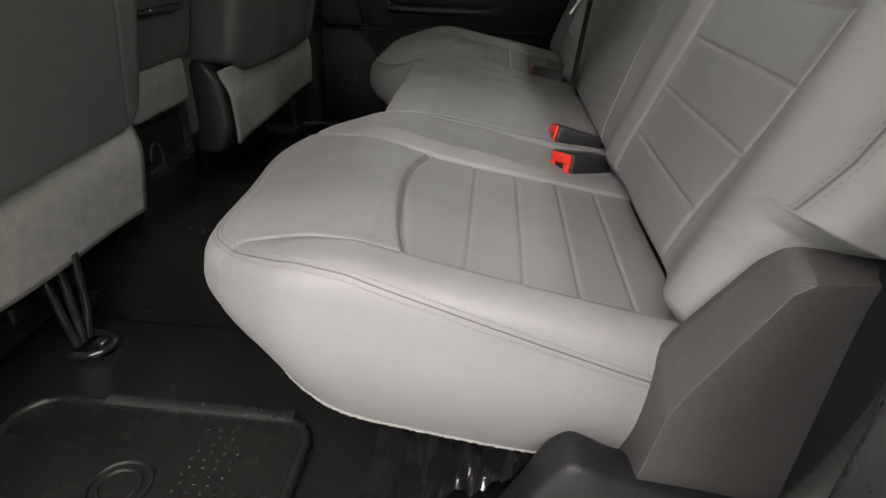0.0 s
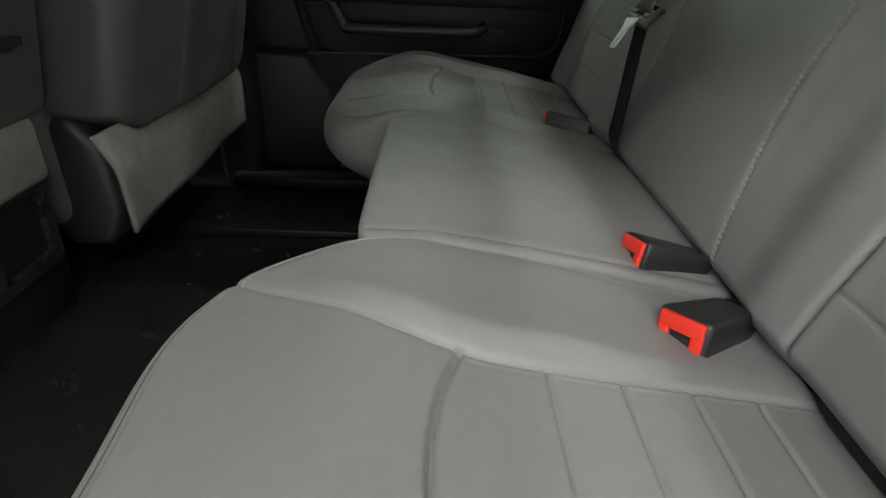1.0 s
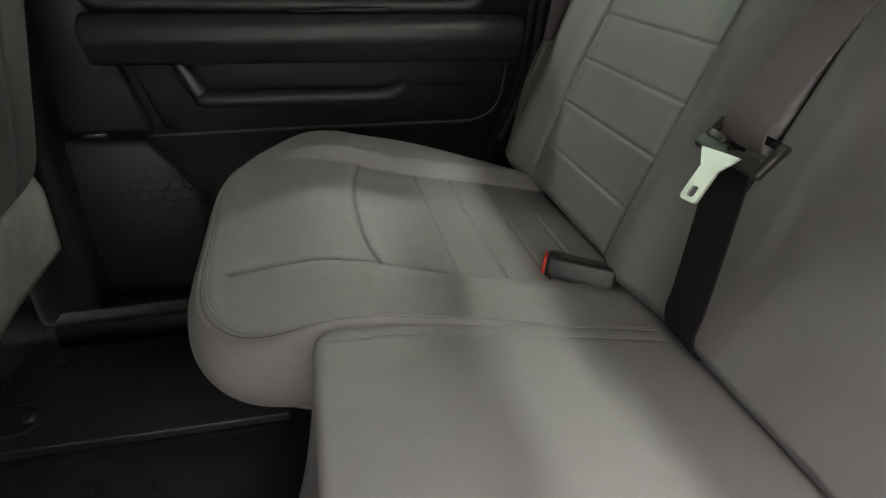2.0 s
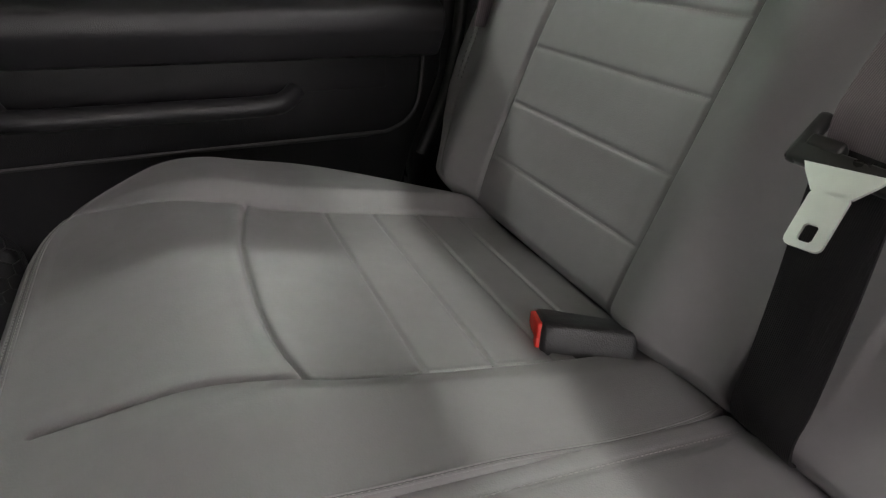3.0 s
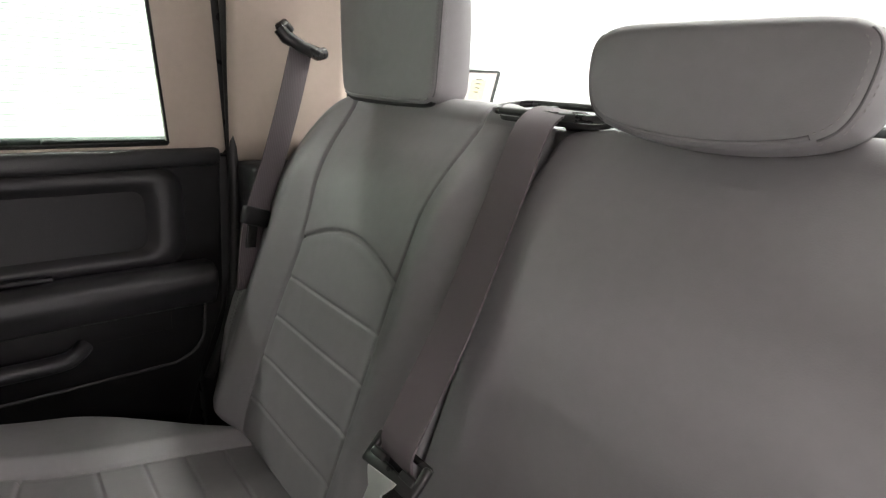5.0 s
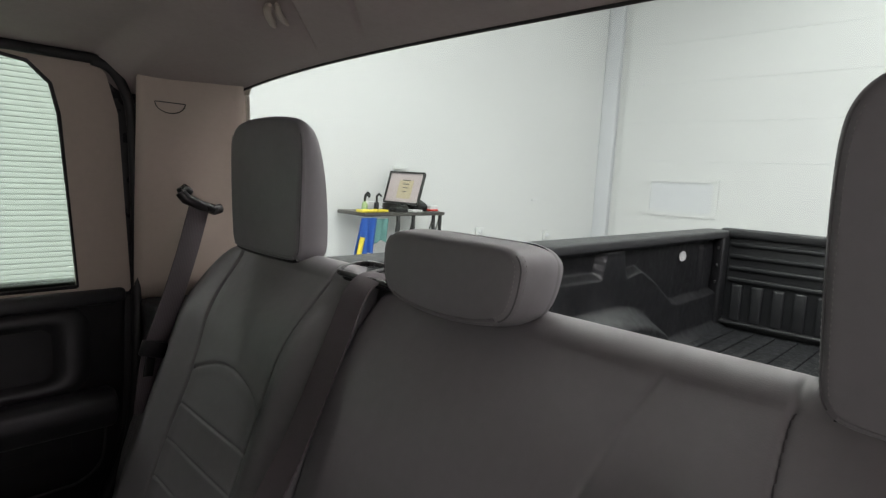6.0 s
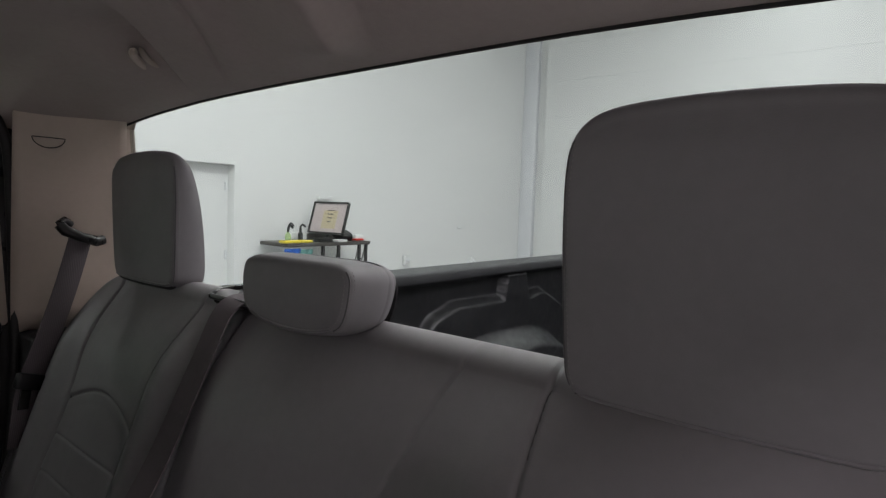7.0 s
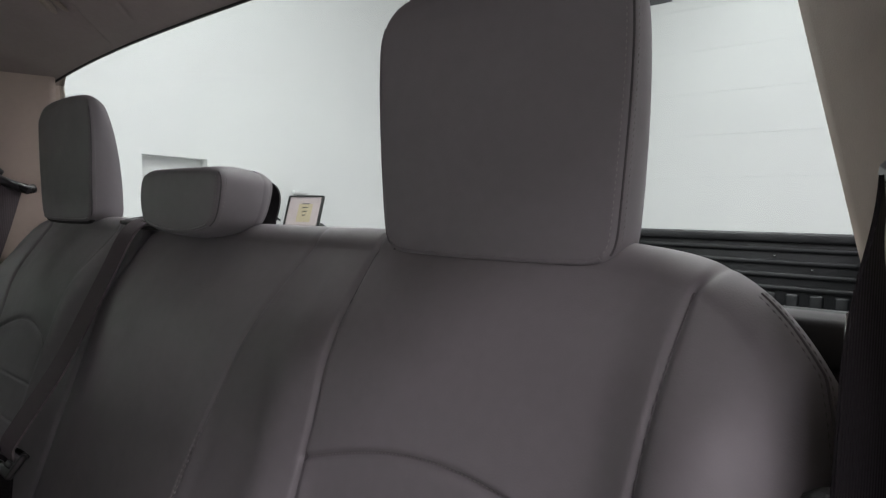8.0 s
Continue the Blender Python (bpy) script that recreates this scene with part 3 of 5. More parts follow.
def headrest(name, width, height, depth, m, parent, posts=0.11, low=False):
    """A padded head restraint on two steel posts: a front panel sewn to a side gusset; m puts its foot's middle, y up, z forward."""
    head = new(name)
    head.parent = parent
    head.matrix_world = m
    edge = 0.011

    def outline(p, q):
        t = (q + 1) / 2
        low_taper = 0.12 * (1 - t) ** 3 if low else 0.10 * (1 - t) ** 1.5 + 0.055 * t ** 4
        return p * (width / 2 - edge) * (1 - low_taper), edge + (height - 2 * edge) * t + (0.010 if low else 0.002) * (p ** 2) * (1 - t) ** 2 - (0.0 if low else 0.008) * p ** 2 * t ** 2

    def top(x, y):
        return depth / 2 - 0.12 * x ** 2 - (0.16 * (y - height * 0.4) ** 2 + 0.013 * bump_step(y, 0.78 * height, height) ** 2 if not low else 1.5 * (y - height * 0.55) ** 2)

    corners = 7.5 if low else (lambda p, q: 9.0 + 9.0 * bump_step(-q, 0.3, 0.9))
    side = pad(outline, top, lambda x, y: depth + 0 * x, edge=edge, bulge=0.004, tuck=0.004, n=corners, res=150, wall=0.3)

    def thin(c):
        """The gusset narrows towards the top of a tall head restraint, and under the rear of a low one."""
        t = np.clip(c[..., 1] / height, 0, 1)
        slim = 0.14 * (1 - t) ** 2 if low else 0.62 * t ** 2.2
        c[..., 2] = depth / 2 - (depth / 2 - c[..., 2]) * (1 - slim)

    thin(side)
    sheet("cover", side, VINYL, head)
    rear = pad(outline, lambda x, y: 0 * x + depth / 2 + 0.004, lambda x, y: 0.02 + 0 * x, edge=0.016, bulge=0.0, tuck=0.0, n=corners, res=60, wall=0.3)
    rear[..., 2] *= -1
    rear[..., :2] = rear[..., :2] * (0.96, 0.95) + (0.0, 0.025 * height)
    thin(rear)
    sheet("rear_cover", rear, VINYL, head)
    for s in (-1, 1):
        for depth_at in (0.06, 0.17, 0.28):
            line = edge_run(side, 0.3, depth_at, [(s, q) for q in np.linspace(-0.98, 0.9, 120)])
            if depth_at == 0.17:
                part("piping_or_shade", tube(line, 0.0011, 6), VINYL_DARK, head, "dark seam along the side")
            else:
                part("stitch", stitches(line, 0.0006, 0.0052, 0.0036, normal=Vector((0, 0, 1))), THREAD, head)
    foot = [(q, -1) for q in np.linspace(-0.97, 0.97, 90)]
    part("hem", tube(edge_run(side, 0.3, 0.10, foot), 0.0020, 8), VINYL, head, "folded hem along the foot")
    # black tube stands in for the shadow gap between foot and backrest
    if not low:
        part("piping_or_shade", tube(edge_run(side, 0.3, 0.26, foot), 0.0038, 8), RUBBER, head, "dark line in place of the shadow under the foot")
    for s in (-1, 1):
        part("post", tube([(s * posts / 2, -0.05, -0.022), (s * posts / 2, 0.04, -0.022)], 0.006, 10), CHROME if not low else STEEL, head)
    return head


wide_seat = thing("rear_seat_wide_section", "wide grey vinyl section of a rear truck bench", "seat")
narrow_seat = thing("rear_seat_narrow_section", "narrow grey vinyl section of a rear truck bench", "seat")
outer_cushion(-1, wide_seat, [(-0.15, 0.268), (-0.06, 0.317), (0.02, 0.352), (0.12, 0.357), (0.20, 0.354), (0.34, 0.348)],
              [(-0.15, 0.614), (-0.057, 0.618), (0.026, 0.625), (0.084, 0.631), (0.18, 0.637), (0.34, 0.642)],
              [(0.024, 0.352), (0.011, 0.395), (0.005, 0.45), (0.009, 0.512), (0.018, 0.577), (0.030, 0.625)])
centre_cushion(wide_seat)
outer_cushion(1, narrow_seat, [(-0.15, 0.326), (-0.05, 0.312), (0.006, 0.300), (0.07, 0.292), (0.174, 0.287), (0.34, 0.285)],
              [(-0.15, 0.645), (-0.06, 0.612), (0.007, 0.588), (0.078, 0.576), (0.21, 0.571), (0.34, 0.562)],
              [(0.006, 0.300), (-0.005, 0.345), (-0.010, 0.40), (-0.008, 0.489), (0.0, 0.55), (0.008, 0.588)])
back_pad("backrest", -0.190, 0.702, -1, 0.318, 0.60, wide_seat, extra=True)
back_pad("backrest", 0.214, 0.688, 1, 0.322, 0.585, narrow_seat)


def head_pose(y, x, z, tilt=8):
    t = radians(tilt)
    return Matrix(((0, math.sin(t), -math.cos(t), x), (1, 0, 0, y), (0, math.cos(t), math.sin(t), z), (0, 0, 0, 1)))


headrest("head_restraint", 0.281, 0.268, 0.066, head_pose(-0.4525, 0.520, 0.803, 0), wide_seat)
headrest("head_restraint", 0.264, 0.240, 0.060, head_pose(0.520, 0.513, 0.818, 0), narrow_seat)
headrest("head_restraint", 0.218, 0.094, 0.084, head_pose(0.034, 0.489, 0.810, 4), wide_seat, low=True)
part("belt_recess", span((0.498, 0.15, 0.68), (0.560, 0.27, 0.806), 0.012, 3), VINYL, narrow_seat)

# plastic side shield at the foot of the driver's side backrest
shield = thing("seat_side_shield", "black grained plastic shield beside the bench", "trim")
SHIELD = [(0.236, 0.13), (0.250, 0.293), (0.260, 0.318), (0.318, 0.405), (0.328, 0.410), (0.395, 0.414), (0.425, 0.38), (0.43, 0.10), (0.25, 0.10)]
FACE = [(0.240, 0.13), (0.258, 0.262), (0.270, 0.292), (0.316, 0.384), (0.330, 0.394), (0.385, 0.398), (0.395, 0.37), (0.37, 0.10), (0.252, 0.10)]
REAR = [(0.30, 0.13), (0.315, 0.23), (0.325, 0.26), (0.350, 0.362), (0.356, 0.368), (0.366, 0.368), (0.372, 0.345), (0.352, 0.10), (0.31, 0.10)]
SIDE_M = Matrix(((1, 0, 0, 0), (0, 0, -1, -0.695), (0, 1, 0, 0), (0, 0, 0, 1)))


def shell_of(rings):
    """A moulded shell through outlines in x and z, each at its own y, closed over the last."""
    bm = bmesh.new()
    loops = [[bm.verts.new((x, y, z)) for x, z in line] for line, y in rings]
    for a, b in zip(loops, loops[1:]):
        for k in range(len(a)):
            bm.faces.new((a[k], a[(k + 1) % len(a)], b[(k + 1) % len(a)], b[k]))
    bm.faces.new(loops[-1])
    bmesh.ops.recalc_face_normals(bm, faces=bm.faces[:])
    crease = [e for e in bm.edges if len(e.link_faces) == 2 and e.calc_face_angle() > 0.25]
    bmesh.ops.bevel(bm, geom=crease, offset=0.005, segments=3, profile=0.5, affect="EDGES", clamp_overlap=True)
    return bm


part("shell", shell_of(((SHIELD, -0.690), (SHIELD, -0.696), (FACE, -0.731), (REAR, -0.728))), PLASTIC_GREY, shield)
part("foot_cover", prism([(0.10, 0.03), (0.17, 0.19), (0.19, 0.21), (0.23, 0.19), (0.40, 0.16), (0.42, 0.03)], 0.05, SIDE_M, 0.01, 2), PLASTIC, shield)

# frame under the bench
base = thing("under_seat_frame", "black steel frame under the rear bench", "seat frame")
part("riser", span((0.10, -0.60, 0.0), (0.34, -0.2, 0.17), 0.01), PLASTIC, base)
part("riser", span((0.02, 0.25, 0.0), (0.34, 0.66, 0.17), 0.01), PLASTIC, base)
# crumpled vinyl where the floor covering runs up under the seat
u, v = np.meshgrid(np.linspace(0, 1, 70), np.linspace(0, 1, 50), indexing="ij")
crumple = np.array([[noise.fractal(Vector((a * 4.0, b * 3.0, 0.7)), 0.9, 2.1, 5) for b in np.linspace(0, 1, 50)] for a in np.linspace(0, 1, 70)])
co = np.stack([-0.02 + 0.22 * u, -0.66 + 0.36 * v, 0.008 + 0.10 * bump_step(u + 0.12 * crumple, 0.25, 0.95) + 0.016 * crumple], -1)
sheet("floor_upturn", co, FLOOR_GLOSS, base, "crumpled shiny black floor covering")
part("floor_box", span((-0.03, -0.18, 0.0), (0.34, 0.19, 0.16), 0.012), PLASTIC, base)
CUP_GREY = surface("pale_grey_plastic", (0.10, 0.103, 0.10), 0.45, vary=0.08, scale=12.0, grain=0.4, grain_scale=700.0)
cup = frame_plate(rounded(0.13, 0.25, 0.055, 7), rounded(0.088, 0.088, 0.0435, 7, 0.012, 0.066), 0.012, pose(-0.098, -0.062, 0.138, 0, 6, 0))
part("cup_holder_rim", cup, CUP_GREY, base, "pale grey cup holder rim")
part("cup_holder_well", join(tube([(-0.086, 0.004, 0.140), (-0.086, 0.004, 0.03)], [0.0445, 0.040], 28), span((-0.150, -0.17, 0.0), (-0.04, 0.05, 0.03), 0.008)), PLASTIC, base)
part("cup_holder_side", frame_plate(rounded(0.128, 0.248, 0.054, 7), rounded(0.10, 0.22, 0.044, 7, 0.0, 0.0), 0.12, pose(-0.098, -0.062, 0.018)), PLASTIC, base)

# ---------------------------------------------------------------- belts


def buckle(m, red=True):
    """A belt buckle lying on the cushion: local x towards its open end."""
    b = thing("seat_belt_buckle", "black plastic belt buckle with a red button", "buckle", m, "belt buckles on the bench")
    shell = box(0.080, 0.049, 0.034, Matrix.Translation((-0.040, 0, 0)), 0.005, 3)
    for v in shell.verts:
        k = max(0.0, -v.co.x) / 0.080
        v.co.y *= 1 - 0.2 * k
        v.co.z *= 1 - 0.15 * k
    part("shell", shell, PLASTIC_SOFT, b)
    part("button", join(box(0.006, 0.040, 0.014, Matrix.Translation((0.0005, 0, 0.0072)), 0.0015), box(0.006, 0.010, 0.016, Matrix.Translation((0.0005, -0.015, -0.0055)), 0.0012), box(0.006, 0.010, 0.016, Matrix.Translation((0.0005, 0.015, -0.0055)), 0.0012)), RED, b, "bright red release button")
    part("slot", box(0.005, 0.018, 0.007, Matrix.Translation((-0.0005, 0, -0.006)), 0.001), RUBBER, b)
    part("stalk", strap([(-0.07, 0, 0.004), (-0.088, 0, 0.010), (-0.108, 0, 0.008), (-0.126, 0, -0.004), (-0.14, 0, -0.03)], (0, 1, 0), 0.032, 0.002), WEBBING_DARK, b, "short black webbing stalk")
    return b


def buckle_pose(x, y, z, yaw, pitch, roll):
    return Matrix.Translation((x, y, z)) @ Euler((radians(roll), radians(pitch), radians(yaw))).to_matrix().to_4x4()


buckle(buckle_pose(0.206, -0.298, 0.315, 212, -10, 8))
buckle(buckle_pose(0.206, -0.164, 0.316, 186, -14, 12))
buckle(buckle_pose(0.202, 0.324, 0.311, 152, -3, 20))

centre_belt = thing("centre_seat_belt", "dark grey webbing belt hanging down the backrest", "seat belt")
run = curve_points([(0.55, 0.205, 0.80), (0.515, 0.205, 0.828), (0.474, 0.214, 0.815), (0.43, 0.206, 0.742), (0.362, 0.194, 0.622), (0.305, 0.183, 0.546), (0.2905, 0.180, 0.5245), (0.2895, 0.179, 0.509), (0.290, 0.179, 0.495)], 8)
part("webbing", strap(run, (0, 1, 0.05), 0.048), WEBBING, centre_belt)
tail = curve_points([(0.29, 0.18, 0.51), (0.286, 0.178, 0.48), (0.280, 0.172, 0.42), (0.275, 0.168, 0.36), (0.273, 0.168, 0.333), (0.280, 0.168, 0.312), (0.296, 0.168, 0.302), (0.312, 0.168, 0.294)], 6)
part("lower_webbing", strap(tail, (0, 1, 0.06), 0.047), WEBBING_DARK, centre_belt, "near-black webbing below the latch plate")
# latch plate: local x across the belt, y from its front edge to the back, z out of its upper face
GUIDE_M = Matrix(((-0.05, 0.66, -0.75, 0.273), (1.0, 0.0, -0.06, 0.176), (0.04, 0.75, 0.66, 0.497), (0, 0, 0, 1)))
body = join(
    box(0.074, 0.013, 0.009, GUIDE_M @ Matrix.Translation((0, 0.006, -0.004)), 0.003, 3),
    box(0.009, 0.034, 0.009, GUIDE_M @ Matrix.Translation((-0.034, 0.016, -0.004)), 0.0035, 3),
    box(0.009, 0.034, 0.009, GUIDE_M @ Matrix.Translation((0.034, 0.016, -0.004)), 0.0035, 3),
    box(0.074, 0.007, 0.007, GUIDE_M @ Matrix.Translation((0, 0.031, -0.007)), 0.003, 2),
    box(0.020, 0.008, 0.011, GUIDE_M @ Matrix.Translation((0.022, 0.014, -0.004)), 0.002),
    box(0.020, 0.008, 0.011, GUIDE_M @ Matrix.Translation((-0.022, 0.014, -0.004)), 0.002))
part("latch_plate_body", body, PLASTIC_GLOSS, centre_belt, "black plastic latch plate")
TONGUE_M = Matrix(((-0.04, -0.52, -0.85, 0.272), (0.99, -0.12, 0.03, 0.178), (-0.11, -0.84, 0.53, 0.498), (0, 0, 0, 1)))
blade = frame_plate(rounded(0.021, 0.034, 0.004, 3, 0, 0.027), rounded(0.008, 0.010, 0.002, 3, 0, 0.035), 0.0022, TONGUE_M)
part("tongue", join(blade, prism([(-0.022, -0.003), (0.022, -0.003), (0.019, 0.002), (0.0108, 0.012), (-0.0108, 0.012), (-0.019, 0.002)], 0.0022, TONGUE_M)), GALVANISED, centre_belt, "bright steel tongue with a square hole")

side_belt = thing("side_seat_belt", "dark grey shoulder belt on the rear pillar", "seat belt")
part("webbing", strap(curve_points([(0.456, 0.722, 0.885), (0.43, 0.715, 0.80), (0.395, 0.708, 0.70), (0.36, 0.70, 0.61), (0.345, 0.70, 0.50)], 6), [Vector((1, 0.35, 0.0))] * 25, 0.048), WEBBING, side_belt)
RING_M = Matrix.Translation((0.458, 0.722, 0.896)) @ Euler((radians(90), radians(14), 0)).to_matrix().to_4x4()
part("loop", join(tube([RING_M @ Vector(p) for p in ((-0.042, 0.012, 0), (-0.03, 0.002, 0.004), (0, -0.004, 0.006), (0.03, -0.006, 0.004), (0.042, 0.0, 0))], [0.010, 0.011, 0.010, 0.011, 0.010], 10), tube([RING_M @ Vector(p) for p in ((-0.042, 0.012, 0), (-0.034, 0.022, -0.004), (-0.02, 0.016, -0.01))], 0.008, 8)), PLASTIC_GLOSS, side_belt, "black plastic belt loop")
part("latch_plate", box(0.05, 0.016, 0.03, pose(0.357, 0.688, 0.625, 0, 20, 20), 0.004), PLASTIC, side_belt)
part("tongue", box(0.02, 0.003, 0.04, pose(0.349, 0.686, 0.595, 0, 10, 20), 0.001), STEEL, side_belt)
own_belt = thing("side_seat_belt", "black shoulder belt hanging beside the backrest", "seat belt")
fall = curve_points([(0.455, -0.745, 0.865), (0.44, -0.744, 0.83), (0.425, -0.744, 0.79), (0.405, -0.744, 0.73), (0.385, -0.743, 0.66), (0.375, -0.740, 0.58)], 6)
turns = [math.radians(4 + 24 * float(bump_step(k, 2, 16))) for k in range(len(fall))]
part("webbing", strap(fall, [Vector((math.cos(a), -math.sin(a), 0.0)) for a in turns], 0.048), WEBBING_DARK, own_belt)
part("loop", tube([(0.43, -0.752, 0.872), (0.455, -0.750, 0.878), (0.482, -0.752, 0.872)], [0.006, 0.008, 0.006], 10), PLASTIC_GLOSS, own_belt, "black plastic belt loop")
part("tongue", box(0.004, 0.003, 0.022, pose(0.44, -0.733, 0.786, 0, 8, 0), 0.001), CHROME, own_belt, "bright steel tongue")
tether = thing("tether_strap", "black webbing tether behind the middle head restraint", "strap")
part("webbing", strap(curve_points([(0.548, -0.020, 0.80), (0.566, -0.024, 0.845), (0.574, -0.012, 0.872), (0.566, 0.01, 0.885)], 8), (0, 1, 0), 0.04, 0.0015), WEBBING_DARK, tether)
slot = thing("belt_exit_bezel", "black plastic bezel where the belt leaves the backrest", "bezel")
BEZEL_M = Matrix.Translation((0.522, 0.226, 0.824)) @ Euler((0, radians(-8), 0)).to_matrix().to_4x4()
part("rim", tube([BEZEL_M @ Vector((x, y, 0.004 * math.cos(9 * y))) for x, y in rounded(0.062, 0.160, 0.026, 8)], 0.0045, 8, True), PLASTIC_GLOSS, slot)
part("well", prism(rounded(0.056, 0.150, 0.022, 8), 0.006, BEZEL_M @ Matrix.Translation((0, 0, -0.008)), 0.001), RUBBER, slot)
part("bridge", box(0.060, 0.012, 0.007, BEZEL_M @ Matrix.Translation((0, 0.026, 0.0)), 0.003), PLASTIC_SOFT, slot)

# ---------------------------------------------------------------- cab
def setting(name, bm, material, label="", smooth=True):
    return part(name, bm, material, None, label, smooth, "structure")


setting("floor", span((-1.7, -0.84, -0.05), (0.62, 0.84, 0.0)), FLOOR_VINYL, "black moulded vinyl cab floor")
# raised tunnel across the middle of the floor
co = np.zeros((40, 60, 3))
xs, ys = np.linspace(-1.6, -0.03, 40), np.linspace(-0.34, 0.34, 60)
co[..., 0], co[..., 1] = np.meshgrid(xs, ys, indexing="ij")
co[..., 2] = 0.002 + 0.045 * (1 - bump_step(np.abs(co[..., 1]), 0.12, 0.33)) + 0.02 * bump_step(-co[..., 0], 0.45, 0.6)
sheet("floor_tunnel", co, FLOOR_VINYL, None, "black vinyl floor hump over the tunnel", "structure")

setting("floor_lid", span((-0.55, 0.440, 0.0), (-0.12, 0.665, 0.016), 0.004, 3), PLASTIC, "black plastic lid set in the cab floor")
mat = thing("floor_mat", "black ribbed rubber floor mat with raised rim", "floor mat")
part("base", prism(rounded(0.40, 0.36, 0.04, 6), 0.008, pose(-0.31, -0.715, 0.001), 0.003), MAT_RUBBER, mat)
MAT_EDGE = surface("shiny_mat_edge", (0.05, 0.05, 0.05), 0.2, vary=0.15, spec=0.8)
part("rim", tube([(-0.31 + x, -0.715 + y, 0.009) for x, y in rounded(0.40, 0.36, 0.045, 8)], 0.0075, 10, True), MAT_RUBBER, mat, "raised rubber rim")
part("ribbed_edge", join(*[box(0.0016, 0.018, 0.004, pose(-0.40 + 0.0034 * i, -0.5365, 0.0185), 0.0006, 1) for i in range(78)]), MAT_EDGE, mat, "finely ribbed strip along the rear rim")
part("pimples", join(*[box(0.0045, 0.0045, 0.003, pose(-0.245 + 0.017 * i + 0.004 * (j % 2), -0.565 - 0.012 * j, 0.0095), 0.0012, 1) for i in range(4) for j in range(14)]), MAT_RUBBER, mat)
for r in (0.036, 0.024):
    part("emblem_ring", tube([(-0.31 + r * math.cos(a), -0.662 + r * math.sin(a), 0.010) for a in [i * math.pi / 12 for i in range(24)]], 0.003, 6, True), MAT_RUBBER, mat)

# passenger side rear door


def door_plate(outline, y, depth, bevel=0.006):
    """A plate on the far door: outline in x and z, standing out from y towards the middle of the cab."""
    return prism(outline, depth, Matrix(((1, 0, 0, 0), (0, 0, -1, y), (0, 1, 0, 0), (0, 0, 0, 1))), bevel)


def door_rim(outer, inner, y, depth):
    return frame_plate(outer, inner, depth, Matrix(((1, 0, 0, 0), (0, 0, -1, y), (0, 1, 0, 0), (0, 0, 0, 1))))


def door_ridge(lines):
    """A moulded ridge on the far door: outlines with their own y, joined ring to ring."""
    bm = bmesh.new()
    rings = [[bm.verts.new((x, y, z)) for x, z in line] for line, y in lines]
    for a, b in zip(rings, rings[1:]):
        for i in range(len(a)):
            bm.faces.new((a[i], a[(i + 1) % len(a)], b[(i + 1) % len(a)], b[i]))
    bmesh.ops.recalc_face_normals(bm, faces=bm.faces[:])
    return bm


door = thing("passenger_rear_door", "closed rear truck door with black moulded trim", "door")
part("panel", door_plate([(-0.40, 0.10), (-0.40, 0.712), (0.355, 0.712), (0.345, 0.42), (0.30, 0.30), (0.24, 0.10)], 0.87, 0.035), PLASTIC, door)
part("upper_trim", door_plate([(-0.40, 0.672), (-0.40, 0.716), (0.352, 0.720), (0.35, 0.69)], 0.845, 0.028, 0.010), PLASTIC_SOFT, door)
part("recess_frame", door_ridge(((rounded(0.69, 0.180, 0.045, 6, -0.055, 0.602), 0.838), (rounded(0.67, 0.160, 0.042, 6, -0.058, 0.604), 0.822), (rounded(0.645, 0.138, 0.036, 6, -0.0625, 0.605), 0.816), (rounded(0.61, 0.118, 0.028, 6, -0.062, 0.603), 0.820), (rounded(0.565, 0.096, 0.018, 6, -0.06, 0.600), 0.838))), PLASTIC_SOFT, door)
part("recess_pad", door_plate(rounded(0.56, 0.092, 0.016, 4, -0.06, 0.600), 0.842, 0.006, 0.002), PLASTIC, door)
arm = prism([(0.0, 0.0), (0.0, 0.075), (-0.045, 0.082), (-0.068, 0.07), (-0.072, 0.045), (-0.05, 0.005)], 0.70, Matrix(((0, 0, 1, -0.38), (1, 0, 0, 0.838), (0, 1, 0, 0.445), (0, 0, 0, 1))), 0.008, 3)
part("armrest", arm, PLASTIC_SOFT, door)
part("pull_handle", join(box(0.11, 0.012, 0.008, pose(0.03, 0.80, 0.532), 0.003), box(0.15, 0.03, 0.004, pose(0.0, 0.81, 0.530), 0.001)), PLASTIC, door)
low = [(-0.34, 0.47), (-0.30, 0.335), (-0.25, 0.325), (0.22, 0.325), (0.275, 0.335), (0.303, 0.37), (0.31, 0.46)]
part("lower_panel", door_plate(low[::-1], 0.838, 0.012, 0.005), PLASTIC, door)
part("pocket_lip", tube(curve_points([(-0.262, 0.822, 0.46), (-0.232, 0.814, 0.40), (-0.21, 0.808, 0.39), (-0.05, 0.803, 0.39), (0.07, 0.803, 0.390), (0.10, 0.812, 0.394), (0.115, 0.826, 0.402)], 6), 0.014, 12), PLASTIC_SOFT, door)
part("pocket_well", door_plate([(-0.25, 0.40), (-0.27, 0.455), (0.25, 0.455), (0.25, 0.40)], 0.828, 0.003, 0.001), PLASTIC, door)
# paler plastic along the trim edge paints in its thin highlight
part("trim_highlight", tube(curve_points([(-0.33, 0.826, 0.325), (-0.1, 0.822, 0.330), (0.2, 0.822, 0.333), (0.262, 0.822, 0.338), (0.30, 0.822, 0.372), (0.31, 0.822, 0.46)], 8), 0.0028, 6), PLASTIC_GREY, door)
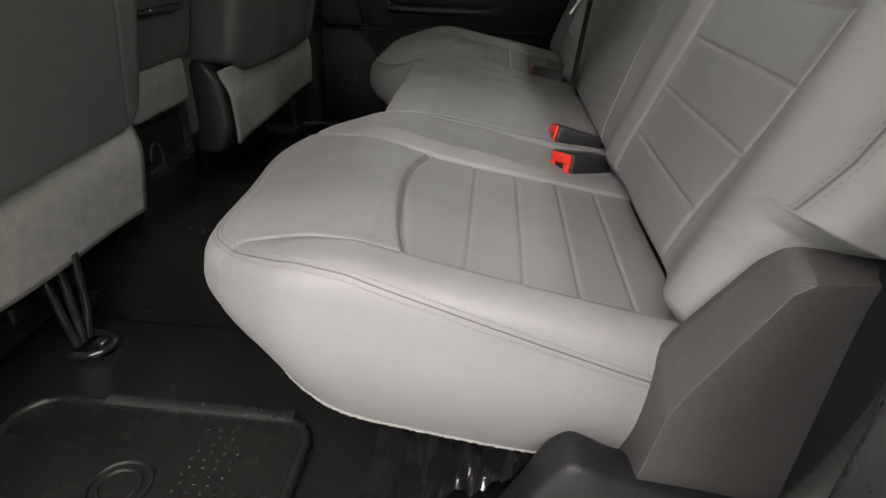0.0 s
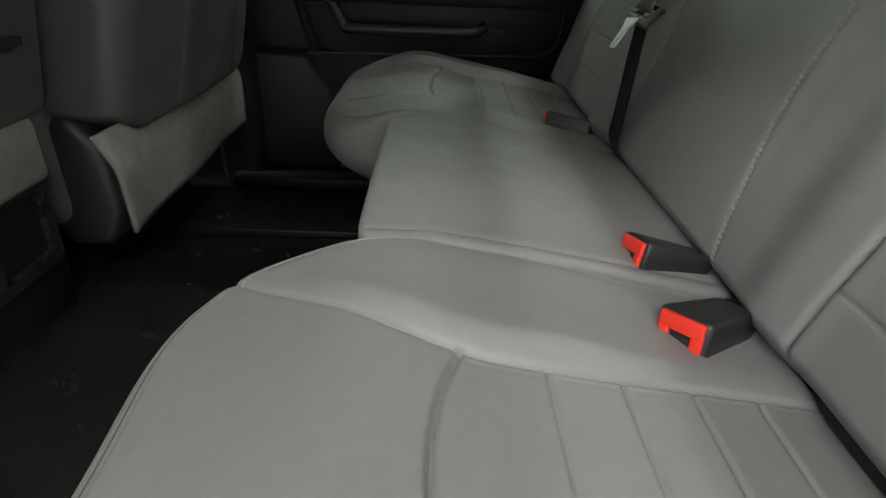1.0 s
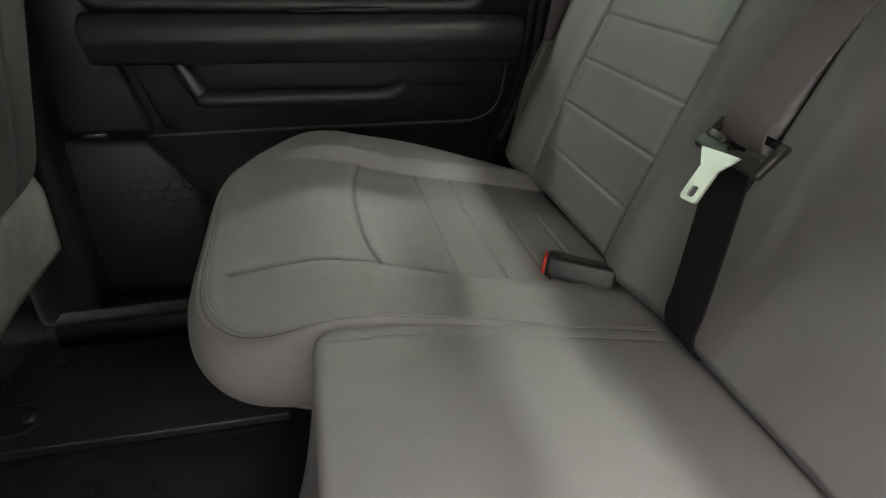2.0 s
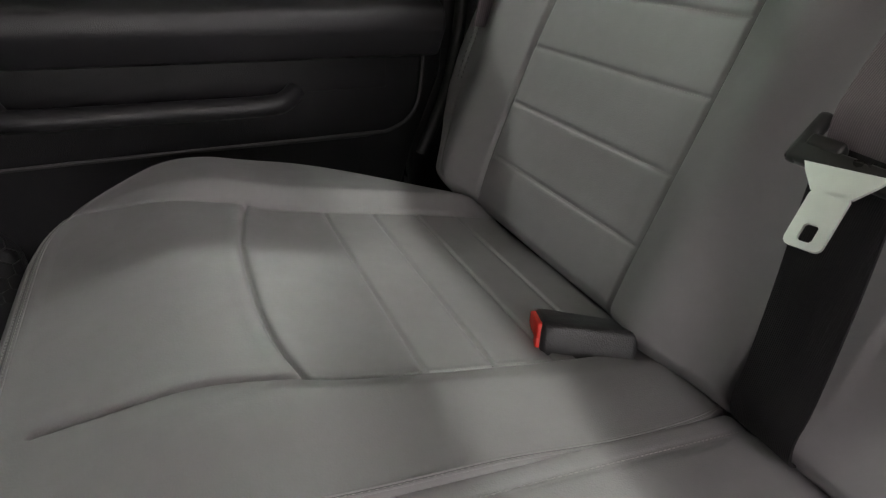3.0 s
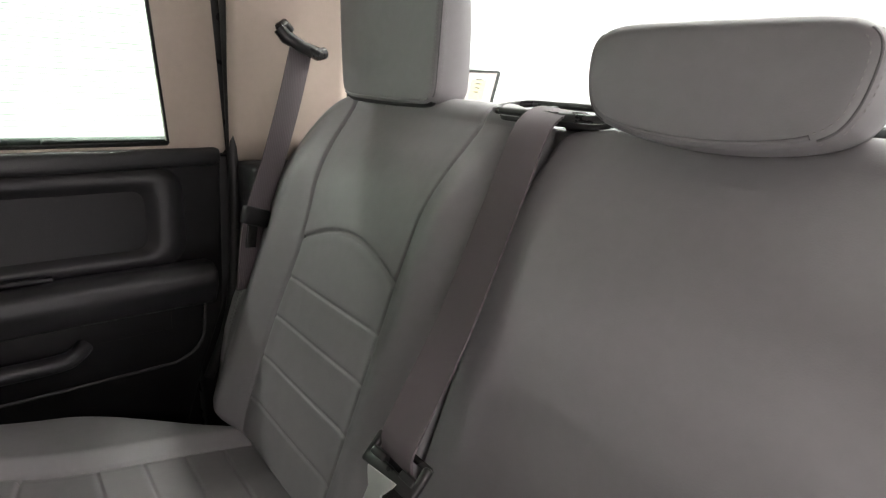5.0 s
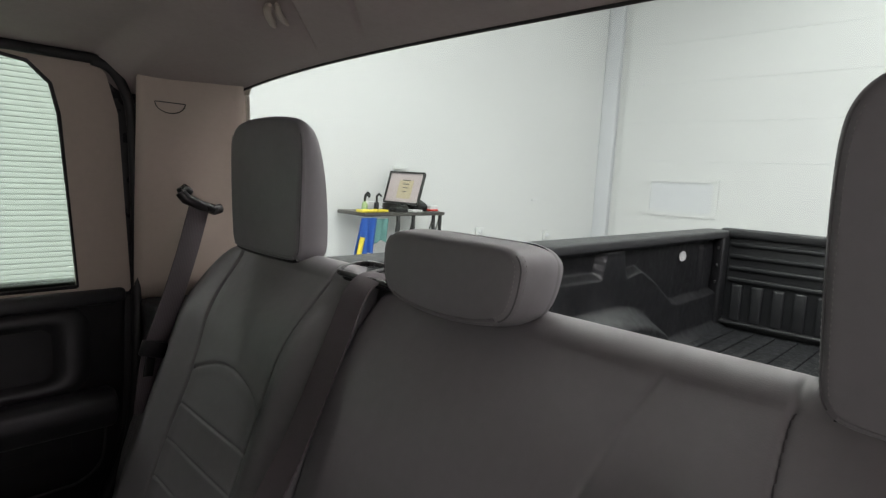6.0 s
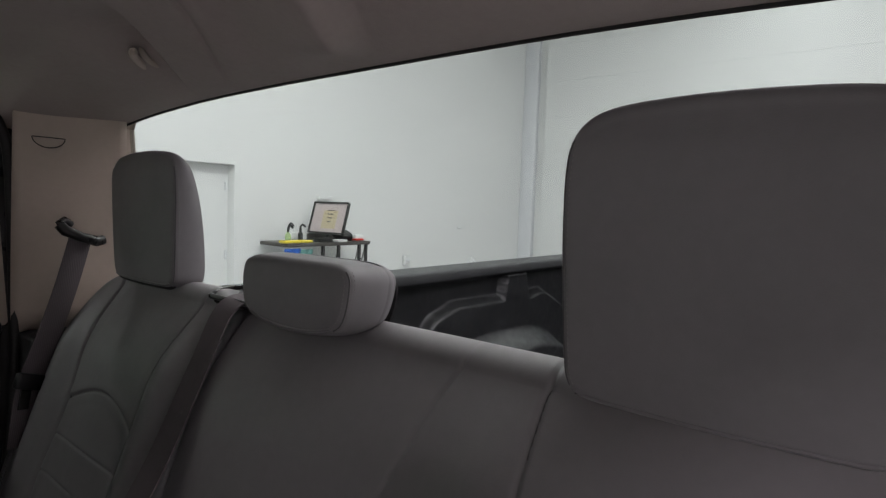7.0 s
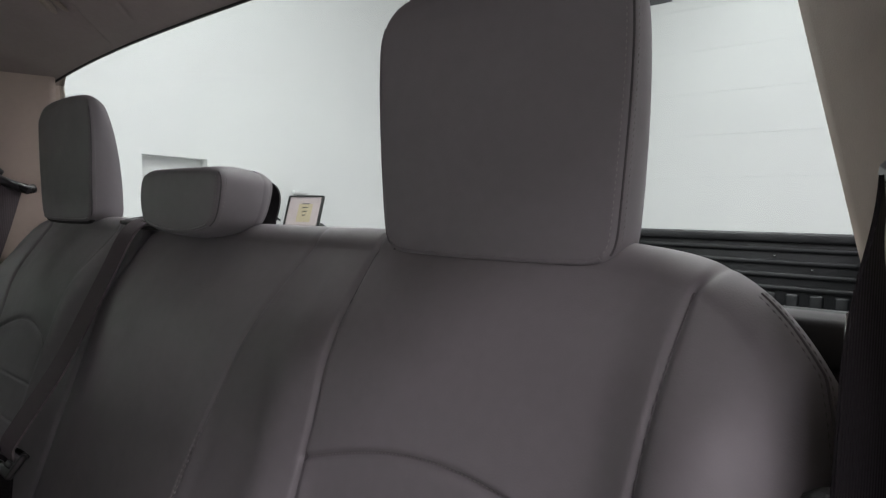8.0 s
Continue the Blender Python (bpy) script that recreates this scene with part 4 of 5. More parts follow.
part("window_frame", door_rim([(-0.42, 0.708), (-0.40, 1.17), (0.02, 1.185), (0.20, 1.185), (0.285, 1.172), (0.325, 1.135), (0.345, 1.06), (0.362, 0.716), (0.357, 0.71)],
                              [(-0.36, 0.718), (-0.34, 1.135), (0.0, 1.15), (0.14, 1.15), (0.205, 1.14), (0.24, 1.105), (0.252, 1.05), (0.272, 0.728), (0.268, 0.724)], 0.86, 0.03), BEIGE, door, "beige window surround")
part("window_seal", tube([(-0.36, 0.838, 0.720), (-0.34, 0.838, 1.135), (0.0, 0.838, 1.15), (0.14, 0.838, 1.15), (0.205, 0.838, 1.14), (0.24, 0.838, 1.105), (0.252, 0.838, 1.05), (0.272, 0.838, 0.726)], 0.006, 8, True), RUBBER, door)
pane = part("pane", door_plate([(-0.36, 0.718), (-0.34, 1.135), (0.0, 1.15), (0.14, 1.15), (0.205, 1.14), (0.24, 1.105), (0.252, 1.05), (0.272, 0.726)], 0.853, 0.004, 0), GLASS_SIDE, door, "green-tinted side window glass")
pane.visible_shadow = False
part("outer_skin", door_plate([(-0.42, -0.05), (-0.42, 0.73), (0.36, 0.73), (0.34, 0.40), (0.20, -0.05)], 0.93, 0.03), PAINT_TRUCK, door)

# door seal along the pillar
setting("door_seal", tube(curve_points([(0.30, 0.80, 0.30), (0.345, 0.80, 0.42), (0.362, 0.80, 0.60), (0.365, 0.804, 0.74), (0.365, 0.804, 0.905), (0.361, 0.802, 1.045), (0.350, 0.80, 1.10), (0.328, 0.80, 1.138), (0.296, 0.80, 1.150), (0.24, 0.80, 1.154), (-0.4, 0.80, 1.158)], 8), 0.0095, 10), RUBBER, "black rubber door seal")

# lower pillar beside the front of the far door, with a round grille
kick = thing("pillar_trim", "dark plastic lower pillar trim with a honeycomb grille", "trim")
part("body", door_plate([(-0.52, 0.0), (-0.52, 0.33), (-0.43, 0.33), (-0.33, 0.325), (-0.255, 0.22), (-0.25, 0.0)], 0.85, 0.05, 0.012), PLASTIC, kick)
part("upper", door_plate([(-0.52, 0.33), (-0.52, 0.75), (-0.43, 0.75), (-0.36, 0.50), (-0.315, 0.33)], 0.85, 0.03, 0.01), PLASTIC, kick)
hexes = []
for i in range(-3, 4):
    for j in range(-3, 4):
        cx, cz = -0.318 + 0.0225 * (i + 0.5 * (j % 2)), 0.205 + 0.0195 * j
        if math.hypot(cx + 0.318, cz - 0.205) < 0.062:
            hexes.append(frame_plate([(cx + 0.0132 * math.sin(a), cz + 0.0132 * math.cos(a)) for a in [k * math.pi / 3 for k in range(6)]], [(cx + 0.0118 * math.sin(a), cz + 0.0118 * math.cos(a)) for a in [k * math.pi / 3 for k in range(6)]], 0.002, Matrix(((1, 0, 0, 0), (0, 0, -1, 0.8005), (0, 1, 0, 0), (0, 0, 0, 1)))))
part("grille", join(*hexes), PLASTIC, kick, "honeycomb speaker grille")
setting("pillar_b_passenger", span((-0.56, 0.74, 0.0), (-0.45, 0.86, 1.18), 0.02), PLASTIC, "dark pillar between the doors")
setting("door_sill_passenger", span((-0.52, 0.70, 0.0), (0.25, 0.80, 0.035), 0.01), PLASTIC, "black plastic sill plate")

# rear pillars, beige above and dark below
for s, nm in ((1, "passenger"), (-1, "driver")):
    def mirror(bm):
        if s < 0:
            bm.transform(Matrix.Diagonal((1, -1, 1, 1)))
            bmesh.ops.reverse_faces(bm, faces=bm.faces[:])
        return bm
    n1, n2 = 14, 12
    co = np.zeros((n1, n2, 3))
    u, v = np.meshgrid(np.linspace(0, 1, n1), np.linspace(0, 1, n2), indexing="ij")
    co[..., 0] = 0.360 + u * (0.205 - 0.02 * v)
    co[..., 1] = s * (0.812 - 0.05 * v - (0.035 * u + 0.004 * bump_step(u, 0.72, 1.0)))
    if s < 0:
        co[..., 1] = -(0.818 - 0.05 * v - u * (0.040 + 0.0725 * v))
    co[..., 2] = 0.70 + v * 0.49
    ob = sheet("pillar_c_" + nm, co, BEIGE, None, "beige plastic rear pillar trim", "structure")
    solid = ob.modifiers.new("thick", "SOLIDIFY")
    solid.thickness, solid.offset = 0.012, 1 if s > 0 else -1
    setting("pillar_c_lower_" + nm, mirror(span((0.37, 0.715, 0.0), (0.60, 0.82, 0.70), 0.01)), PLASTIC, "black lower rear corner trim")
    setting("body_side_" + nm, mirror(span((0.30, 0.845, -0.1), (0.555, 0.93, 1.24), 0.01)), PAINT_TRUCK)
setting("corner_fill_passenger", span((0.30, 0.838, 0.0), (0.50, 0.86, 0.705), 0.005), PLASTIC, "black lower door pillar")
setting("body_inner_passenger", span((0.10, 0.872, -0.05), (0.40, 0.90, 0.73), 0.004), PLASTIC)
setting("pillar_cap", tube([(0.412 + 0.028 * math.cos(a), 0.7455, 1.086 - abs(0.02 * math.sin(a)) if math.sin(a) > 0 else 1.086) for a in [i * math.pi / 10 for i in range(20)]], 0.0010, 5, True), PLASTIC_SOFT, "thin half-round cap in the pillar trim")

# rear wall and window
setting("rear_ledge", span((0.552, -0.835, 0.735), (0.618, 0.835, 0.774), 0.006), RUBBER, "black ledge under the rear window")
setting("wall_rear", span((0.56, -0.84, -0.05), (0.66, 0.84, 0.74), 0.01), PLASTIC, "dark rear cab wall")
W_OUT = [(-0.84, 0.735), (-0.835, 1.16), (-0.83, 1.20), (-0.4, 1.22), (0.0, 1.235), (0.4, 1.22), (0.83, 1.20), (0.835, 1.16), (0.84, 0.735), (0, 0.735)]
W_IN = [(-0.76, 0.76), (-0.722, 1.12), (-0.70, 1.142), (-0.4, 1.166), (0.0, 1.175), (0.4, 1.166), (0.730, 1.146), (0.752, 1.122), (0.775, 0.76), (0, 0.757)]
REAR_M = Matrix(((0, -0.09, 1, 0.545 + 0.10), (1, 0, 0, 0), (0, 1, 0, 0), (0, 0, 0, 1)))
setting("window_rear_frame", frame_plate(W_OUT, W_IN, 0.03, REAR_M), BEIGE, "beige rear window surround", False)
setting("window_rear_seal", tube([REAR_M @ Vector((x, z, 0.0)) for x, z in W_IN], 0.005, 8, True), RUBBER, "black rear window gasket")
rear_pane = setting("window_rear_pane", prism(W_IN, 0.004, REAR_M @ Matrix.Translation((0, 0, 0.02))), GLASS, "clear rear window glass", False)
rear_pane.visible_shadow = False

# headliner: a scoop with the coat hook, a sewn crease and a broad fold towards the rear window
xs = np.concatenate((np.linspace(-1.12, 0.20, 50), np.linspace(0.20, 0.552, 180)[1:]))
ys = np.concatenate((np.linspace(-0.86, -0.22, 40), np.linspace(-0.22, 0.58, 300)[1:], np.linspace(0.58, 0.86, 20)[1:]))


def ceiling_height(X, Y):
    z = 1.2005 - 0.042 * bump_step(X, 0.30, 0.56) - (0.028 + 0.027 * bump_step(X, 0.292, 0.354) - 0.029 * bump_step(X, 0.354, 0.552)) * (np.abs(Y) / 0.72) ** 3
    near_glass = 1 - bump_step(X, 0.42, 0.525)
    along, across = (X - 0.42) * 0.71 + (Y - 0.302) * 0.70, (Y - 0.302) * 0.71 - (X - 0.42) * 0.70
    scoop = bump_step(across, -0.004, 0.005) * (1 - bump_step(across, 0.0, 0.105)) * np.exp(-(np.abs(along) / 0.105) ** 2.6)
    pocket = np.exp(-((across - 0.018) / 0.013) ** 2 - (along / 0.040) ** 4)
    crease = (Y - 0.142) * 0.707 - (X - 0.384) * 0.707
    run = bump_step(X, 0.10, 0.30) * near_glass
    fold = (Y + 0.072 - 0.62 * (X - 0.44)) * 0.85
    return z + 0.030 * scoop + 0.010 * pocket + run * (0.007 * np.exp(-(crease / 0.0045) ** 2) - 0.009 * np.exp(-((crease + 0.026) / 0.020) ** 2)) - 0.038 * run * bump_step(fold, -0.022, 0.020) * (1 - bump_step(fold, 0.0, 0.16))


co = np.zeros((len(xs), len(ys), 3))
co[..., 0], co[..., 1] = np.meshgrid(xs, ys, indexing="ij")
co[..., 2] = ceiling_height(co[..., 0], co[..., 1])
sheet("ceiling", co, HEADLINER, None, "grey-brown cloth headliner", "structure")
setting("headliner_edge", tube([Vector(p) + Vector((0.002, 0, -0.001)) for p in co[-1, 3:-3]], 0.0028, 6), RUBBER, "thin black gasket along the headliner edge")
setting("roof_skin", span((-1.12, -0.86, 1.25), (0.66, 0.86, 1.28), 0.01), PAINT_TRUCK)

hook = thing("coat_hook", "grey-beige folding coat hook in the headliner", "coat hook")
HOOKS = (((0.389, 0.318), (0.397, 0.340), (0.418, 0.372), (0.442, 0.400), (0.466, 0.412), (0.476, 0.392), (0.470, 0.362)), ((0.396, 0.314), (0.420, 0.350), (0.444, 0.376), (0.464, 0.384), (0.470, 0.366)))
for line, rad, top in ((HOOKS[0], 0.0060, 1.1875), (HOOKS[1], 0.0048, 1.190)):
    loop = curve_points([(x, y, top - 0.003 * math.sin(math.pi * k / (len(line) - 1))) for k, (x, y) in enumerate(line)], 6)
    part("loop", tube(loop, [rad * min(1.0, 0.4 + 0.2 * min(k, len(loop) - 1 - k)) for k in range(len(loop))], 8), BEIGE, hook, "pale C-shaped loop")

# front end of the cab: windscreen wall, side walls with windows, driver's side pillars
setting("wall_front", span((-1.72, -0.86, -0.05), (-1.35, 0.86, 0.74), 0.03), PLASTIC, "dark dashboard wall under the windscreen")
for s in (-1, 1):
    setting("windscreen_pillar", tube([(-1.70, s * 0.80, 0.70), (-1.42, s * 0.78, 0.96), (-1.12, s * 0.74, 1.22)], 0.04, 8), PLASTIC)
for s, nm in ((1, "passenger"), (-1, "driver")):
    m = Matrix(((1, 0, 0, 0), (0, 0, s, s * 0.84), (0, 1, 0, 0), (0, 0, 0, 1)))
    setting("door_front_" + nm, frame_plate([(-1.72, -0.05), (-0.50, -0.05), (-0.50, 1.20), (-1.12, 1.20), (-1.72, 0.72)], [(-1.50, 0.73), (-0.58, 0.73), (-0.58, 1.12), (-1.10, 1.12), (-1.48, 0.78)], 0.05, m), PLASTIC, "front door trim", False)
setting("pillar_b_driver", span((-0.56, -0.86, 0.0), (-0.46, -0.78, 1.18), 0.02), PLASTIC)
setting("door_sill_driver", span((-0.5, -0.84, -0.05), (0.36, -0.735, 0.03), 0.01), PLASTIC, "black plastic sill plate")
setting("door_frame_driver", tube(curve_points([(0.10, -0.83, 0.03), (0.24, -0.83, 0.15), (0.315, -0.83, 0.30), (0.34, -0.83, 0.45), (0.36, -0.83, 0.74), (0.34, -0.82, 1.08), (0.25, -0.82, 1.15), (-0.4, -0.82, 1.17)], 8), 0.014, 8), RUBBER, "black rubber door seal")

# ---------------------------------------------------------------- front seats


GLOSS_STEEL = surface("glossy_black_steel", (0.015, 0.015, 0.016), 0.12, vary=0.1, spec=0.8)


def front_seat(side, name, label, y_in, y_out, x_low, z_low, v_in, f_in, flap, seam):
    seat = thing(name, label, "seat")
    m = Matrix(((0, math.sin(radians(12)), 1, x_low), (1, 0, 0, 0), (0, math.cos(radians(12)), 0.0, z_low), (0, 0, 0, 1)))

    def outline(p, q):
        return side * (v_in + 0.055 + (y_out - v_in - 0.10) * (p + 1) / 2), 0.012 + 0.62 * (q + 1) / 2


    def top(x, y):
        lat = np.abs(x)
        return 0.010 * np.exp(-((lat - (y_in + y_out) / 2) / 0.16) ** 2) + groove(np.abs(lat - (v_in + seam + 0.12 * y)), 0.003, 0.003) + groove(np.abs(lat - (v_in + 0.035)), 0.003, 0.003) + groove(np.abs(lat - (y_out - 0.12)), 0.003, 0.004)

    co = pad(outline, top, lambda x, y: 0.13 + 0 * x, edge=lambda p, q: 0.012 + 0.030 * bump_step(q, -0.98, -0.9), bulge=0.0, tuck=0.0, n=20.0, res=240, wall=0.2)
    ob = sheet("backrest", co, VINYL_DARK, seat, m=m)
    part("side_stitch", stitches(lift([(side * (v_in + seam + 0.12 * h), h) for h in (0.02, 0.3, 0.6)], top, m, 0.001), 0.0005, normal=Vector((1, 0, 0))), THREAD if side > 0 else VINYL_DARK, ob)
    c = ob.data.polygons[120 * 239 + 120]
    if c.normal.x < 0:
        ob.data.flip_normals()
    # cloth flap under the backrest
    n1, n2 = 40, 16
    co = np.zeros((n1, n2, 3))
    u, v = np.meshgrid(np.linspace(0, 1, n1), np.linspace(0, 1, n2), indexing="ij")
    co[..., 0] = x_low - (0.024 if side > 0 else 0.012) + 0.016 * bump_step(v, 0.0, 0.35) - 0.012 * v + 0.003 * np.sin(u * 11 + v * 3)
    co[..., 1] = side * (f_in + (y_out - 0.015 - f_in) * u + 0.040 * v * (1 - u) * (1.0 if side > 0 else 0.55))
    co[..., 2] = z_low + 0.02 - v * (flap - 0.02 * u)
    flap = sheet("cloth_flap", co, FLANNEL, seat, "pale grey cloth flap under the backrest")
    thick = flap.modifiers.new("thick", "SOLIDIFY")
    thick.thickness = 0.006
    # unseen box added to keep light from the front off the floor
    part("glare_block", span((-0.98, side * 0.25, 0.0), (-0.62, side * (y_out - 0.04), 0.18), 0.01), PLASTIC, seat)
    part("cushion", span((-1.02, side * (y_in - 0.035), 0.16), (-0.56, side * (y_out - 0.02), 0.38), 0.04, 4), VINYL_DARK, seat)
    rec = prism([(-0.59, 0.125), (-0.63, 0.20), (-0.60, 0.33), (-0.54, 0.345), (-0.495, 0.29), (-0.487, 0.19), (-0.52, 0.125)], 0.075, Matrix(((1, 0, 0, 0.0 if side > 0 else -0.07), (0, 0, -side, side * (y_in + 0.060)), (0, 1, 0, 0), (0, 0, 0, 1))), 0.018, 3)
    part("recliner_cover", rec, PLASTIC_SOFT, seat, "dark plastic cover beside the cushion")
    if side > 0:
        feet = (0.50, y_out - 0.10)
    else:
        feet = (0.42, y_out - 0.10)
    for yy in feet:
        part("rail", span((-1.0, side * yy - 0.02, 0.05), (-0.60, side * yy + 0.02, 0.08), 0.005), PLASTIC, seat)
        ring = [(-0.505 + 0.036 * math.cos(a), side * yy + 0.030 * math.sin(a), 0.012) for a in [radians(d) for d in range(-110, 111, 20)]]
        rods = [tube([(-0.535 + 0.02 * k, side * yy + 0.013 * (k - 1), 0.17), (-0.525 + 0.012 * k, side * yy + 0.013 * (k - 1), 0.08), (-0.515, side * yy + 0.013 * (k - 1), 0.018)], 0.0068, 10) for k in range(3)]
        part("foot", join(tube(ring, 0.006, 8), *(rods if side < 0 else [])), GLOSS_STEEL if side < 0 else PLASTIC, seat, "black steel foot")
        part("bolt", box(0.018, 0.018, 0.014, pose(-0.485, side * yy, 0.016), 0.005), GLOSS_STEEL if side < 0 else PLASTIC, seat)
    return seat


front_seat(1, "front_passenger_seat", "dark grey vinyl front seat seen from behind", 0.162, 0.73, -0.456, 0.308, 0.135, 0.100, 0.170, 0.190)
front_seat(-1, "front_driver_seat", "dark grey vinyl front seat with cloth flap behind", 0.240, 0.78, -0.488, 0.296, 0.145, 0.193, 0.165, 0.075)
jump = thing("front_centre_seat", "narrow dark vinyl middle seat between the front seats", "seat")
jump_back = span((-0.66, -0.142, 0.345), (-0.545, 0.140, 0.82), 0.03, 4)
for v in jump_back.verts:
    v.co.x += 0.20 * (v.co.z - 0.345)
part("backrest", jump_back, VINYL_DARK, jump)
part("cloth_flap", span((-0.60, -0.12, 0.265), (-0.545, 0.10, 0.36), 0.015, 3), FLANNEL, jump, "pale grey cloth flap")
part("cushion", span((-1.0, -0.19, 0.25), (-0.60, 0.12, 0.42), 0.03, 3), VINYL_DARK, jump)
part("storage_box", span((-0.98, -0.125, 0.05), (-0.56, 0.10, 0.27), 0.012, 2), PLASTIC, jump)
part("box_frame", frame_plate(rounded(0.20, 0.13, 0.012, 3, -0.02, 0.215), rounded(0.165, 0.095, 0.008, 3, -0.02, 0.215), 0.012, Matrix(((0, 0, 1, -0.562), (1, 0, 0, 0), (0, 1, 0, 0), (0, 0, 0, 1)))), PLASTIC_GLOSS, jump)
part("wire_loop", tube([(-0.553, -0.06 + 0.022 * math.cos(a), 0.19 + 0.03 * math.sin(a)) for a in [radians(d) for d in range(-80, 200, 20)]], 0.003, 6), PLASTIC_SOFT, jump)
part("strap", box(0.02, 0.16, 0.012, pose(-0.517, -0.01, 0.46), 0.005), PLASTIC_GLOSS, jump)

# ---------------------------------------------------------------- cargo bed
BED0, BED1, RAIL_Y, RAIL_Z, BED_Z = 0.80, 3.58, 0.74, 0.745, 0.16
RAIL_GREY = surface("grey_rail_plastic", (0.036, 0.037, 0.039), 0.58, vary=0.12, scale=8.0, grain=0.5, grain_scale=300.0)
bed = thing("cargo_bed", "black lined pickup cargo bed behind the cab", "cargo bed")
part("bed_floor", span((BED0, -0.91, BED_Z - 0.03), (BED1 + 0.06, 0.84, BED_Z)), BEDLINER, bed)
for i in range(13):
    part("floor_rib", box(BED1 - BED0 - 0.1, 0.05, 0.012, pose((BED0 + BED1) / 2, -0.66 + 0.11 * i, BED_Z + 0.005), 0.004), BEDLINER, bed)
part("front_wall", span((BED0 - 0.04, -0.91, BED_Z - 0.03), (BED0, 0.84, RAIL_Z), 0.01), BEDLINER, bed)
for s, rail in ((1, RAIL_Y), (-1, RAIL_Y + 0.07)):
    n1, n2 = 260, 110
    co = np.zeros((n1, n2, 3))
    u, v = np.meshgrid(np.linspace(BED0, BED1, n1), np.linspace(0, 1, n2), indexing="ij")
    z = BED_Z + v * (RAIL_Z - BED_Z - 0.03)
    arch = np.clip(1 - (np.abs(u - 2.10) / 0.60) ** 2.6, 0, 1) ** 0.5 * 0.245
    d = bump_step(arch - (z - BED_Z), -0.05, 0.04)
    # a moulded ledge climbs over the wheel box and runs on to an upright flute at the tail
    ledge = np.interp(u, (0.8, 1.45, 1.66, 1.80, 2.12, 2.15, 2.32, 2.35, 2.50, 2.68, 2.88, 2.96, 3.30, 3.6), (0.36, 0.38, 0.56, 0.60, 0.595, 0.70, 0.70, 0.585, 0.60, 0.52, 0.40, 0.385, 0.39, 0.39))
    below = bump_step(ledge - z, -0.012, 0.022)
    flute = np.exp(-((u - 3.33) / 0.03) ** 4) * bump_step(z, 0.38, 0.42) * (1 - bump_step(z, 0.64, 0.67))
    crumple = np.array([[noise.fractal(Vector((a * 3.0, b * 2.2, 3.1)), 0.9, 2.1, 4) for b in z[0]] for a in u[:, 0]])
    y = rail + 0.055 - 0.045 * below - 0.11 * d * bump_step(0.50 - z, 0.0, 0.02) - 0.022 * flute - 0.02 * bump_step(v, 0.93, 0.97) + 0.009 * crumple
    co[..., 0], co[..., 1], co[..., 2] = u, s * y, z
    ob = sheet("side_liner", co, BEDLINER, bed)
    part("rail_cap", span((BED0 - 0.03, s * (rail - 0.01), RAIL_Z - 0.045), (BED1 + 0.02, s * (rail + 0.13), RAIL_Z), 0.012, 3), RAIL_GREY, bed, "dark grey plastic rail cap")
    part("outer_side", span((BED0 - 0.04, s * (rail + 0.09), -0.10), (BED1 + 0.06, s * (rail + 0.14), RAIL_Z - 0.02), 0.01), PAINT_TRUCK, bed)
    part("tail_post", span((BED1 - 0.08, s * (rail - 0.01), BED_Z), (BED1 + 0.02, s * (rail + 0.06), RAIL_Z - 0.03), 0.015), BEDLINER, bed)
    for k in range(4):
        part("bolt", box(0.012, 0.012, 0.02, pose(BED1 - 0.085, s * (rail + 0.02), 0.34 + 0.1 * k), 0.003), CHROME, bed)
part("badge", prism([(0.045 * math.cos(a), 0.028 * math.sin(a)) for a in [i * math.pi / 10 for i in range(20)]], 0.004, Matrix(((1, 0, 0, 3.05), (0, 0, -1, RAIL_Y + 0.050), (0, 1, 0, 0.615), (0, 0, 0, 1)))), DOOR_WHITE, bed, "small white oval badge")
gate = thing("tailgate", "closed black lined tailgate with long grooves", "tailgate")
part("panel", span((BED1 + 0.01, -0.85, BED_Z), (BED1 + 0.06, 0.78, RAIL_Z), 0.01), BEDLINER, gate)
part("top_cap", span((BED1 - 0.02, -0.85, RAIL_Z - 0.04), (BED1 + 0.07, 0.78, RAIL_Z + 0.012), 0.012, 3), PLASTIC_SOFT, gate)
for z in (0.665, 0.595, 0.525, 0.455):
    part("ridge", box(0.03, 1.44, 0.028, pose(BED1 + 0.008, 0, z), 0.010, 3), BEDLINER, gate)
for i in range(13):
    part("rib", box(0.03, 0.065, 0.22, pose(BED1 + 0.005, -0.66 + 0.11 * i, 0.32), 0.012, 3), BEDLINER, gate)
for y, z in ((-0.350, 0.628), (-0.525, 0.560)):
    part("screw", box(0.010, 0.014, 0.014, pose(BED1 + 0.004, y, z), 0.004), CHROME, gate, "small bright screw head")
part("lower_ledge", box(0.05, 1.5, 0.02, pose(BED1 - 0.005, 0, 0.20), 0.006), PLASTIC_SOFT, gate)

# ---------------------------------------------------------------- hall
setting("ground", span((HALL_X0 - 0.2, HALL_Y0 - 0.2, GROUND - 0.1), (HALL_X1 + 0.2, HALL_Y1 + 0.2, GROUND)), CONCRETE, "grey epoxy showroom floor")
setting("hall_ceiling", span((HALL_X0 - 0.2, HALL_Y0 - 0.2, HALL_TOP), (HALL_X1 + 0.2, HALL_Y1 + 0.2, HALL_TOP + 0.1)), CEIL_WHITE)
setting("wall_south", span((HALL_X0 - 0.2, HALL_Y0 - 0.2, GROUND), (HALL_X1 + 0.2, HALL_Y0, HALL_TOP)), WALL_WHITE)
